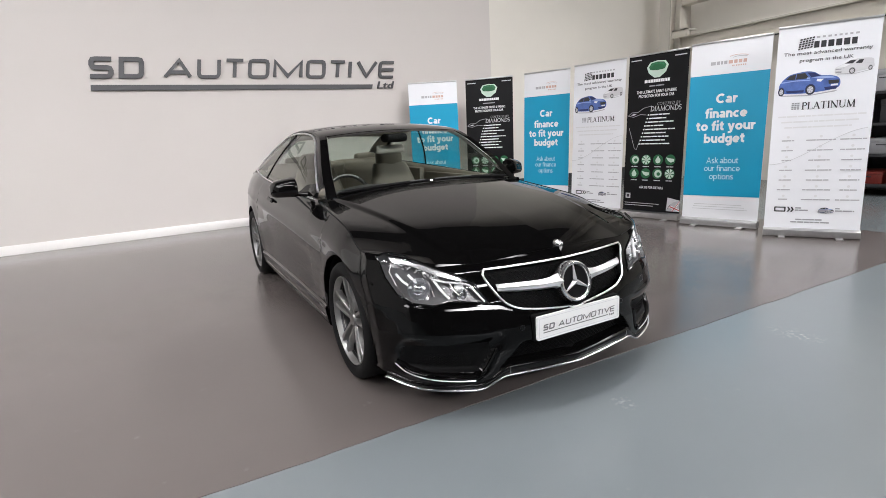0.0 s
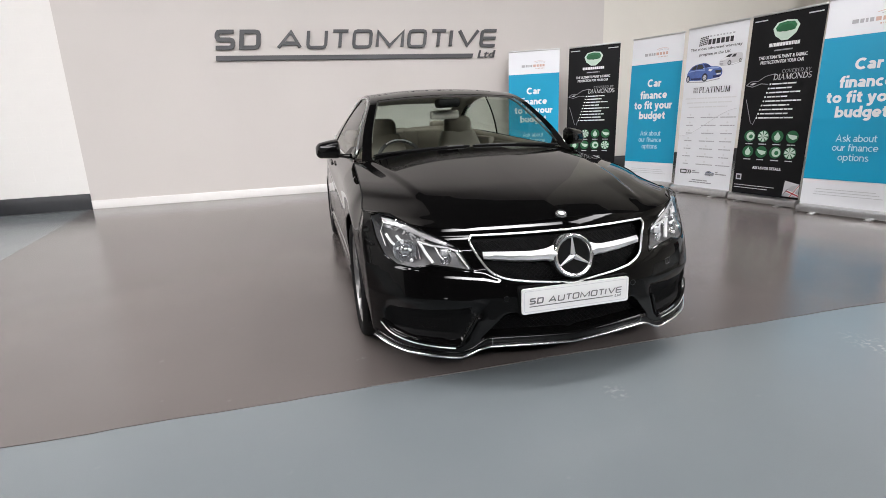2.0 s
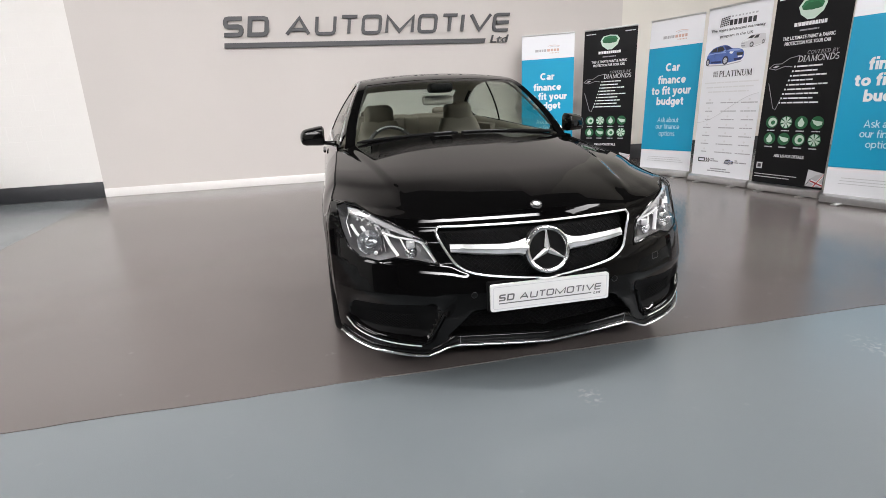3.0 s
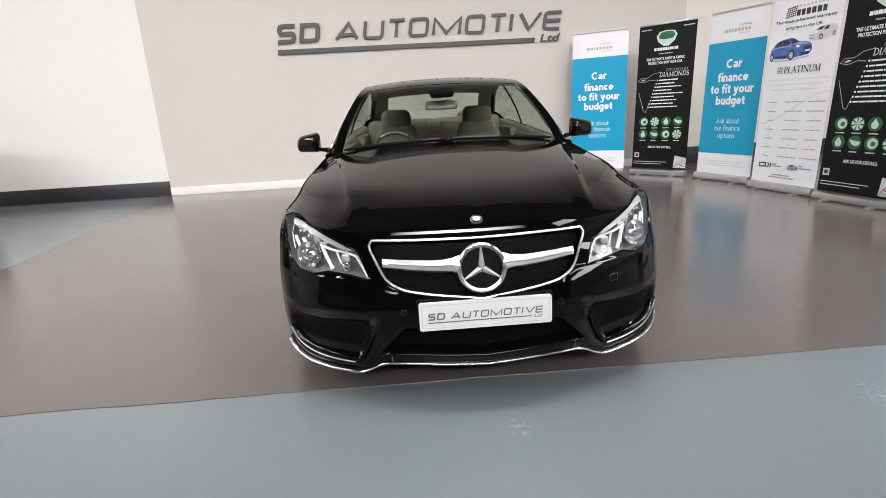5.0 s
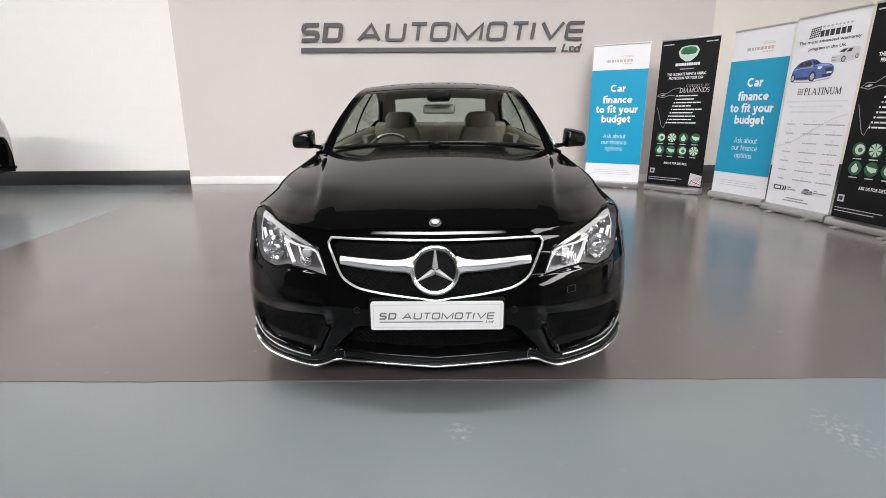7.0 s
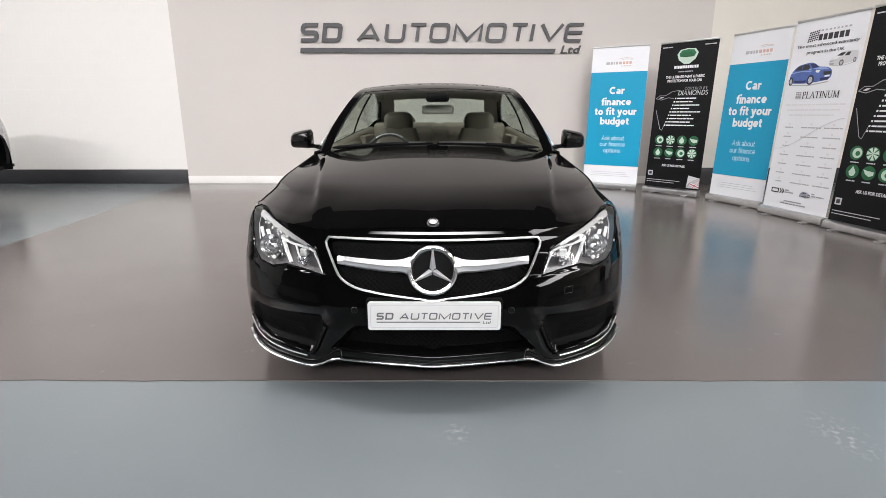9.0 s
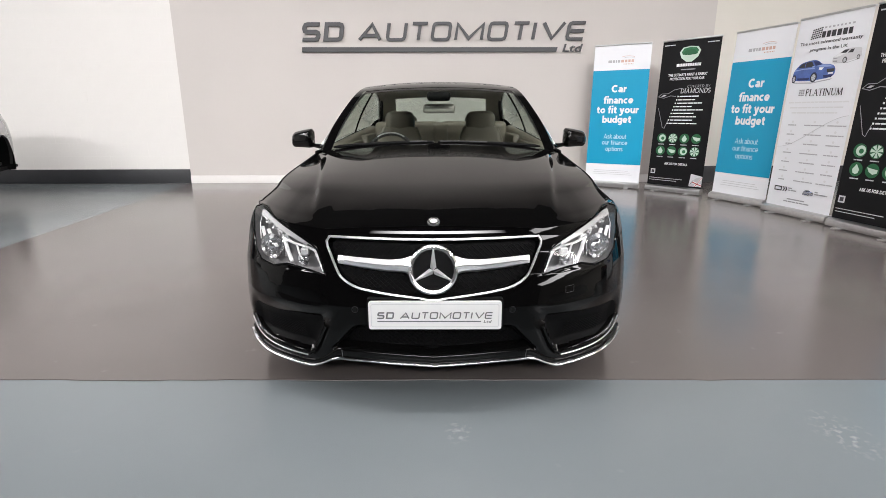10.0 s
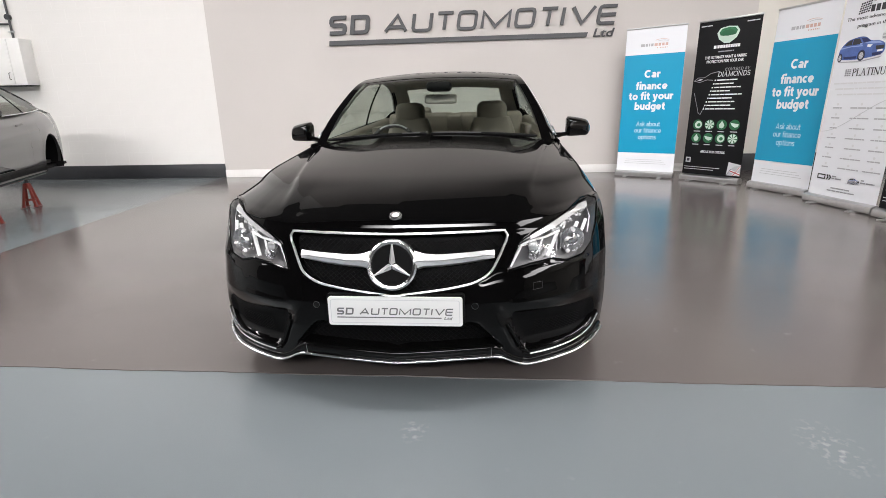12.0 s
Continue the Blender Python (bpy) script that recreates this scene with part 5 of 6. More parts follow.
def banner_frame(label, sheet_material):
    b = thing("roll_up_banner", label, "banner", "roll-up banners")
    case = bmesh.new()
    prof = [(-0.055, 0.012), (-0.060, 0.03), (-0.05, 0.075), (-0.02, 0.092), (0.03, 0.092), (0.058, 0.07), (0.06, 0.03), (0.055, 0.012)]
    rows = [[(x, y, z) for y, z in prof + prof[:1]] for x in (-0.405, 0.405)]
    grid(rows, case)
    for x in (-0.405, 0.405):
        case.faces.new([case.verts.new((x, y, z)) for y, z in prof])
    bmesh.ops.recalc_face_normals(case, faces=case.faces)
    part("case", case, M_ALU, b, smooth=35)
    for x in (-0.24, 0.24):
        part("foot", box(x - 0.03, x + 0.03, -0.13, 0.13, 0.0, 0.014, 0.004), M_ALU, b)
    part("pole", cyl((0, 0.045, 0.08), (0, 0.03, BAN_H - 0.01), 0.011, seg=10), M_ALU, b, m=LEAN_BACK)
    part("top_rail", box(-0.402, 0.402, -0.012, 0.022, BAN_H - 0.022, BAN_H, 0.005), M_ALU, b, m=LEAN_BACK)
    sheet = bmesh.new()
    rows = [[(-0.4 + 0.8 * i / 16, 0.004 * math.sin(2.2 * z + 1) * (1 - abs(2 * i / 16 - 1)) * 0.5, z) for i in range(17)] for z in [0.09 + (BAN_H - 0.11) * j / 24 for j in range(25)]]
    grid(rows, sheet)
    s = part("sheet", sheet, sheet_material, b, m=LEAN_BACK)
    return b, s


def ink(sheet, name, bm, material, y=-0.004):
    return part(name, bm, material, sheet, smooth=0, m=pose(0, y, 0))


def words(sheet, text, x0, x1, z0, z1, material, bold=0.0, shear=0.0, y=-0.0055):
    """A printed line, letter by letter."""
    me = lettering(text, x0, x1, z0, z1, 0.0008, shear, bold)
    co = [tuple(v.co) for v in me.vertices]
    faces = [tuple(f.vertices) for f in me.polygons]
    bpy.data.meshes.remove(me)
    root = list(range(len(co)))

    def top(i):
        while root[i] != i:
            root[i] = root[root[i]]
            i = root[i]
        return i

    for f in faces:
        for i in f[1:]:
            root[top(i)] = top(f[0])
    spans = {}
    for i, q in enumerate(co):
        lo, hi = spans.get(top(i), (9, -9))
        spans[top(i)] = (min(lo, q[0]), max(hi, q[0]))
    # a dot or a bar belongs to the letter over whose width it lies
    letters = []
    for key, (lo, hi) in sorted(spans.items(), key=lambda e: e[1]):
        if letters and min(hi, letters[-1][2]) - lo > 0.5 * min(hi - lo, letters[-1][2] - letters[-1][1]):
            letters[-1] = (letters[-1][0] | {key}, letters[-1][1], max(hi, letters[-1][2]))
        else:
            letters.append(({key}, lo, hi))
    for keys, _, _ in letters:
        bm = bmesh.new()
        at = {i: bm.verts.new(q) for i, q in enumerate(co) if top(i) in keys}
        for f in faces:
            if top(f[0]) in keys:
                bm.faces.new([at[i] for i in f])
        part("letter", bm, material, sheet, smooth=0, m=pose(0, y, 0))


def print_line(s, x0, x1, z0, z1, material, y=-0.004):
    """A line of small print: bars of the length of words."""
    bm = bmesh.new()
    x = x0
    while x < x1 - 0.004:
        w = min(random.uniform(2.2, 8.0) * (z1 - z0), x1 - x)
        quad_at(bm, x, x + w, z0, z1)
        x += w + 0.4 * (z1 - z0)
    return ink(s, "small_print", bm, material, y)


def quad_at(bm, x0, x1, z0, z1):
    bm.faces.new([bm.verts.new((x, 0, z)) for x, z in ((x0, z0), (x1, z0), (x1, z1), (x0, z1))])


def arc(cx, cz, rx, rz, a0, a1, n=10):
    return [(cx + rx * math.cos(radians(a0 + (a1 - a0) * k / n)), cz + rz * math.sin(radians(a0 + (a1 - a0) * k / n))) for k in range(n + 1)]


def ribbon(bm, pts, t, level):
    """A flat stroke of even width along points (x, z), level layers proud of the sheet."""
    p = [Vector(q) for q in pts]
    left, right = [], []
    for i, q in enumerate(p):
        d0 = (q - p[i - 1]).normalized() if i else (p[1] - q).normalized()
        d1 = (p[i + 1] - q).normalized() if i < len(p) - 1 else d0
        n = Vector((-(d0 + d1).y, (d0 + d1).x)).normalized()
        grow = min(1.5, 1 / max(0.4, n.dot(Vector((-d0.y, d0.x)))))
        left.append(bm.verts.new((q.x + n.x * t / 2 * grow, -0.0003 * level, q.y + n.y * t / 2 * grow)))
        right.append(bm.verts.new((q.x - n.x * t / 2 * grow, -0.0003 * level, q.y - n.y * t / 2 * grow)))
    for i in range(len(p) - 1):
        bm.faces.new((left[i], right[i], right[i + 1], left[i + 1]))


def round_letter(ch, t):
    """Strokes and width of a round sans-serif letter with an x-height of 1 and strokes t wide."""
    h = t / 2
    o = 0.53 - h
    bowl = arc(0.53, 0.5, o, 0.5 - h, 90, 450, 20)
    if ch == "C":
        return [arc(0.70, 0.70, 0.70 - h, 0.70 - h, 48, 312, 18)], 1.24
    if ch == "A":
        return [[(h * 0.9, 0), (0.70, 1.4), (1.40 - h * 0.9, 0)], [(0.34, 0.42), (1.06, 0.42)]], 1.40
    if ch == "o":
        return [bowl], 1.06
    if ch == "c":
        return [arc(0.53, 0.5, o, 0.5 - h, 50, 310, 16)], 0.92
    if ch == "e":
        return [arc(0.53, 0.5, o, 0.5 - h, 0, 318, 18), [(h, 0.46), (1.06 - h * 0.4, 0.46)]], 1.04
    if ch == "a":
        return [arc(0.44, 0.60, 0.44 - h, 0.40 - h, 150, 0, 10) + [(0.88 - h, 0)], arc(0.40, 0.30, 0.40 - h, 0.30 - h, 0, 360, 16)], 0.92
    if ch == "r":
        return [[(h, 0), (h, 1)], [(h, 0.5), (0.26, 0.80), (0.62, 1 - h)]], 0.62
    if ch == "n":
        return [[(h, 0), (h, 1)], arc(0.48, 0.52, 0.48 - h, 0.48 - h, 180, 0, 12) + [(0.96 - h, 0)]], 0.96
    if ch == "u":
        return [[(0.96 - h, 0), (0.96 - h, 1)], [(h, 1)] + arc(0.48, 0.48, 0.48 - h, 0.48 - h, 180, 360, 12)], 0.96
    if ch == "i":
        return [[(h, 0), (h, 1)], [(h, 1.18), (h, 1.18 + t)]], t
    if ch == "f":
        return [[(0.16 + h, 0)] + arc(0.16 + h + 0.26, 1.10, 0.26, 0.36 - h, 180, 75, 8), [(0, 0.88), (0.64, 0.88)]], 0.66
    if ch == "t":
        return [[(0.16 + h, 1.28)] + arc(0.16 + h + 0.26, 0.30, 0.26, 0.30 - h, 180, 290, 8), [(0, 0.88), (0.66, 0.88)]], 0.68
    if ch == "y":
        return [[(h * 0.9, 1), (0.52, 0.06)], [(1.0 - h * 0.9, 1), (0.52, -0.14), (0.36, -0.36 + h * 0.4), (0.06, -0.36 + h * 0.4)]], 1.0
    if ch in "bp":
        return [[(h, 0 if ch == "b" else -0.42), (h, 1.42 if ch == "b" else 1)], bowl], 1.06
    if ch in "dg":
        stem = [(1.06 - h, 1.42), (1.06 - h, 0)] if ch == "d" else [(1.06 - h, 1)] + arc(0.55, -0.02, 0.51 - h, 0.40 - h, 0, -140, 10)
        return [stem, bowl], 1.06
    if ch == "s":
        return [arc(0.42, 0.745, 0.40 - h, 0.255 - h * 0.9, 35, 250, 10) + arc(0.42, 0.255, 0.42 - h, 0.255 - h * 0.9, 70, -150, 10)], 0.84
    if ch == "k":
        return [[(h, 0), (h, 1.42)], [(h, 0.42), (0.80, 1)], [(0.36, 0.58), (0.84, 0)]], 0.88
    return [], 0.34


def serif_letter(ch):
    """Strokes (points, width) and advance of a serif capital of height 1."""
    fat, thin = 0.15, 0.07
    def foot(x, z, w=0.30):
        return [(x - w / 2, z), (x + w / 2, z)], 0.05
    lo, hi = 0.025, 0.975
    if ch == "P":
        return [([(0.20, 0), (0.20, 1)], fat), (arc(0.36, 0.74, 0.27, 0.23, 90, -90), 0.11), ([(0.15, hi), (0.36, hi)], 0.06), ([(0.2, 0.51), (0.36, 0.51)], 0.06), foot(0.2, lo)], 0.72
    if ch == "R":
        return serif_letter("P")[0] + [([(0.38, 0.5), (0.74, 0.03)], fat)], 0.80
    if ch == "B":
        return serif_letter("P")[0] + [(arc(0.38, 0.27, 0.30, 0.24, 90, -90), 0.12), ([(0.2, lo), (0.38, lo)], 0.06)], 0.76
    if ch == "L":
        return [([(0.20, 0), (0.20, 1)], fat), foot(0.2, hi), ([(0.05, lo), (0.66, lo), (0.68, 0.22)], 0.055)], 0.74
    if ch == "A":
        return [([(0.10, 0), (0.44, 1)], thin), ([(0.40, 0.98), (0.76, 0)], fat), ([(0.22, 0.36), (0.62, 0.36)], 0.055), foot(0.10, lo, 0.24), foot(0.76, lo)], 0.92
    if ch == "T":
        return [([(0.38, 0), (0.38, 1)], fat), ([(0.03, 0.80), (0.05, hi), (0.71, hi), (0.73, 0.80)], 0.055), foot(0.38, lo)], 0.78
    if ch == "I":
        return [([(0.2, 0), (0.2, 1)], fat), foot(0.2, lo), foot(0.2, hi)], 0.40
    if ch == "N":
        return [([(0.16, 0), (0.16, 0.95)], thin), ([(0.14, 0.97), (0.80, 0.03)], fat), ([(0.82, 0), (0.82, 1)], thin), foot(0.16, lo, 0.26), foot(0.1, hi, 0.22), foot(0.82, hi, 0.26)], 0.98
    if ch == "U":
        return [([(0.18, 1), (0.18, 0.35)], fat), (arc(0.46, 0.32, 0.28, 0.29, 180, 360), 0.09), ([(0.74, 0.32), (0.74, 1)], thin), foot(0.18, hi), foot(0.74, hi, 0.26)], 0.92
    if ch == "M":
        return [([(0.16, 0), (0.20, 1)], thin), ([(0.18, 0.97), (0.54, 0.05)], fat), ([(0.54, 0.05), (0.88, 0.97)], thin), ([(0.90, 0), (0.88, 1)], fat), foot(0.16, lo, 0.26), foot(0.90, lo)], 1.08
    if ch == "D":
        return [([(0.20, 0), (0.20, 1)], fat), (arc(0.34, 0.5, 0.46, 0.46, 90, -90, 14), 0.13), ([(0.05, hi), (0.36, hi)], 0.06), ([(0.05, lo), (0.36, lo)], 0.06)], 0.90
    if ch == "O":
        return [(arc(0.48, 0.5, 0.40, 0.46, 90, 450, 22), 0.12)], 0.96
    if ch == "C":
        return [(arc(0.48, 0.5, 0.40, 0.46, 45, 315, 18), 0.12)], 0.86
    if ch == "S":
        return [(arc(0.32, 0.74, 0.22, 0.22, 30, 250, 10) + arc(0.32, 0.27, 0.24, 0.23, 70, -150, 10), 0.12)], 0.66
    if ch == "V":
        return [([(0.12, 1), (0.46, 0)], fat), ([(0.44, 0.02), (0.78, 1)], thin), foot(0.12, hi), foot(0.78, hi, 0.24)], 0.88
    if ch == "Y":
        return [([(0.10, 1), (0.42, 0.46)], fat), ([(0.42, 0.46), (0.72, 1)], thin), ([(0.42, 0.5), (0.42, 0)], fat), foot(0.42, lo)], 0.82
    if ch == "E":
        return [([(0.20, 0), (0.20, 1)], fat), ([(0.05, hi), (0.62, hi), (0.63, 0.80)], 0.055), ([(0.2, 0.52), (0.52, 0.52)], 0.055), ([(0.05, lo), (0.66, lo), (0.68, 0.22)], 0.055)], 0.72
    return [], 0.35


def drawn_words(s, text, x0, x1, z0, height, material, weight=0.0, lean=0.0, gap=0.12):
    """A line of words in strokes, x0 to x1 wide on the baseline z0. With a weight the round letters (height: of an x), without it serif capitals."""
    sets, x = [], 0.0
    for ch in text:
        strokes, wide = round_letter(ch, weight) if weight else serif_letter(ch)
        pairs = [(st, weight) for st in strokes] if weight else strokes
        if pairs:
            sets.append([([(px + x, pz) for px, pz in pts], t) for pts, t in pairs])
        x += wide + gap
    k = (x1 - x0) / (x - gap)
    for strokes in sets:
        bm = bmesh.new()
        for i, (pts, t) in enumerate(strokes):
            ribbon(bm, [(x0 + px * k + lean * pz * height, z0 + pz * height) for px, pz in pts], t * height, i % 3)
        part("letter", bm, material, s, smooth=0, m=pose(0, -0.0052, 0))


def mark_row(s, widths, x0, x1, z0, z1, material, gap=0.25):
    """A maker's mark as a row of plain blocks."""
    k = (x1 - x0) / (sum(widths) + gap * (len(widths) - 1))
    x = x0
    for w in widths:
        ink(s, "mark", quad(x, x + w * k, z0, z1), material)
        x += (w + gap) * k


def disc_outline(cx, cz, r, n=20, rz=None):
    return [(cx + r * math.cos(2 * math.pi * k / n), cz + (rz or r) * math.sin(2 * math.pi * k / n)) for k in range(n)]


def finance_banner():
    b, s = banner_frame("white and turquoise roll-up banner about car finance", M_SHEETW)
    ink(s, "colour_field", quad(-0.399, 0.399, 0.36, 1.76), M_SKY)
    for text, w, z in (("Car", 0.216, 1.437), ("finance", 0.425, 1.272), ("to fit your", 0.605, 1.128), ("budget", 0.415, 0.985)):
        drawn_words(s, text, -w / 2, w / 2, z, 0.0775, M_WHITEINK, weight=0.315)
    for text, w, z in (("Ask about", 0.33, 0.748), ("our finance", 0.37, 0.656), ("options", 0.25, 0.560)):
        drawn_words(s, text, -w / 2, w / 2, z, 0.049, M_PALEINK, weight=0.17, gap=0.16)
    # maker's mark as plain blocks in two tones under a swoosh
    mark_row(s, (1.3, 0.8, 0.5, 0.8), -0.19, -0.022, 1.868, 1.905, M_MIDINK, gap=0.3)
    mark_row(s, (1.0, 0.8, 0.8, 0.8), -0.008, 0.17, 1.868, 1.905, M_PEACHINK, gap=0.3)
    mark_row(s, (1, 0.4, 1, 1, 1, 1, 0.8), 0.03, 0.165, 1.836, 1.850, M_PEACHINK, gap=0.8)
    ink(s, "mark", tube([(0.0 + 0.02 * k, 0, 1.935 + 0.024 * math.sin(math.pi * (0.15 + 0.75 * k / 9))) for k in range(10)], 0.0028, 4), M_PEACHINK)
    ink(s, "mark", tube([(0.03 + 0.016 * k, 0, 1.923 + 0.018 * math.sin(math.pi * (0.15 + 0.75 * k / 9))) for k in range(10)], 0.0022, 4), M_MIDINK)
    for k in range(3):
        print_line(s, -0.29 + 0.01 * k, 0.29 - 0.03 * k, 0.20 + 0.028 * k, 0.207 + 0.028 * k, M_LIGHTINK)
    return b


def car_picture(s, x, z, w, material, van=False):
    """A small printed picture of a hatchback or a van, seen from a front corner, in plain shapes."""
    k = w / 4.0

    def spot(shape, ink_material, level, curved=False):
        shape = curve_through(shape + shape[:1], 4)[:-1] if curved else shape
        ink(s, "picture", plate([(x + px * k, z + pz * k * (1.0 if van else 1.12)) for px, pz in shape], 0.0004), ink_material, -0.0042 - 0.0004 * level)

    def oval(cx, cz, rx, rz, ink_material, level):
        spot([(cx + rx * math.cos(2 * math.pi * a / 18), cz + rz * math.sin(2 * math.pi * a / 18)) for a in range(18)], ink_material, level)

    if van:
        spot([(0.2, 0.08), (2.4, 0.02), (4.0, 0.40), (3.9, 0.30), (2.3, -0.06), (0.3, 0.0)], M_MIDINK, 0)
        spot([(0.0, 0.45), (0.08, 0.88), (0.86, 1.30), (1.56, 1.74), (2.86, 1.87), (3.84, 1.74), (4.0, 1.2), (3.94, 0.55), (2.3, 0.20), (0.35, 0.06), (0.05, 0.2)], material, 1, True)
        spot([(1.02, 1.33), (1.58, 1.70), (2.22, 1.70), (1.80, 1.28)], M_DARKINK, 3)
        spot([(2.08, 1.26), (2.48, 1.70), (2.95, 1.70), (2.78, 1.24)], M_DARKINK, 3)
        spot([(0.12, 0.86), (0.84, 1.26), (1.72, 1.26), (1.0, 0.90)], M_WHITEINK, 2)
        spot([(0.08, 0.72), (0.72, 0.72), (0.70, 0.62), (0.08, 0.60)], M_GREYINK, 3)
        spot([(0.06, 0.40), (0.75, 0.36), (0.72, 0.16), (0.14, 0.20)], M_GREYINK, 3)
        spot([(0.80, 0.86), (1.05, 0.90), (1.0, 0.68), (0.82, 0.66)], M_LIGHTINK, 4)
        spot([(2.05, 1.20), (3.95, 1.22), (3.95, 1.17), (2.05, 1.14)], M_LIGHTINK, 3)
        hubs = ((1.83, 0.36, 0.31, 0.40), (3.68, 0.58, 0.20, 0.31))
    else:
        spot([(0.1, 0.06), (2.1, -0.02), (3.9, 0.20), (3.7, 0.10), (2.0, -0.10), (0.3, -0.02)], M_MIDINK, 0)
        spot([(0.05, 0.26), (0.08, 0.74), (0.25, 1.06), (0.69, 1.43), (1.26, 1.57), (1.89, 1.63), (2.34, 1.53), (2.76, 1.30), (3.43, 1.22), (3.83, 1.07), (3.99, 0.80), (3.94, 0.44), (3.5, 0.26), (2.5, 0.15), (1.6, 0.11), (0.46, 0.16)], material, 1, True)
        spot([(0.46, 1.14), (0.76, 1.40), (1.14, 1.50), (1.10, 1.12)], M_DARKINK, 3)
        spot([(1.15, 1.12), (1.20, 1.51), (1.72, 1.53), (2.02, 1.14)], M_DARKINK, 3)
        spot([(1.86, 1.55), (2.32, 1.50), (2.76, 1.26), (2.14, 1.20)], M_NAVY, 3)
        spot([(2.18, 1.17), (2.80, 1.24), (3.45, 1.18), (3.70, 1.04), (2.95, 1.06)], M_SHINEINK, 3)
        spot([(0.16, 0.98), (1.1, 1.06), (2.1, 1.04), (2.1, 0.97), (1.1, 0.99), (0.16, 0.90)], M_SHINEINK, 3)
        spot([(0.55, 0.36), (1.75, 0.34), (1.70, 0.18), (0.62, 0.20)], M_NAVY, 3)
        spot([(2.52, 1.06), (2.94, 1.02), (2.78, 0.84), (2.50, 0.90)], M_WHITEINK, 4)
        spot([(3.24, 0.90), (3.92, 0.90), (3.90, 0.68), (3.30, 0.64)], M_DARKINK, 4)
        spot([(3.00, 0.46), (3.88, 0.48), (3.76, 0.28), (3.10, 0.26)], M_NAVY, 4)
        spot([(3.42, 0.62), (3.86, 0.64), (3.86, 0.52), (3.42, 0.50)], M_WHITEINK, 5)
        spot([(1.86, 1.20), (2.06, 1.20), (2.04, 1.08), (1.84, 1.09)], M_SHINEINK, 5)
        hubs = ((0.24, 0.32, 0.19, 0.29), (2.14, 0.36, 0.30, 0.35))
    for cx, cz, rx, rz in hubs:
        oval(cx, cz, rx * 1.12, rz * 1.08, M_NAVY if not van else M_GREYINK, 4)
        oval(cx, cz - 0.02, rx * 0.95, rz * 0.95, M_DARKINK, 5)
        oval(cx, cz - 0.02, rx * 0.66, rz * 0.68, M_LIGHTINK, 6)
        for a in range(5):
            t = 2 * math.pi * a / 5
            spot([(cx + rx * f * math.cos(t + d), cz - 0.02 + rz * f * math.sin(t + d)) for f, d in ((0.12, 0), (0.62, -0.3), (0.62, 0.3))], M_GREYINK, 7)


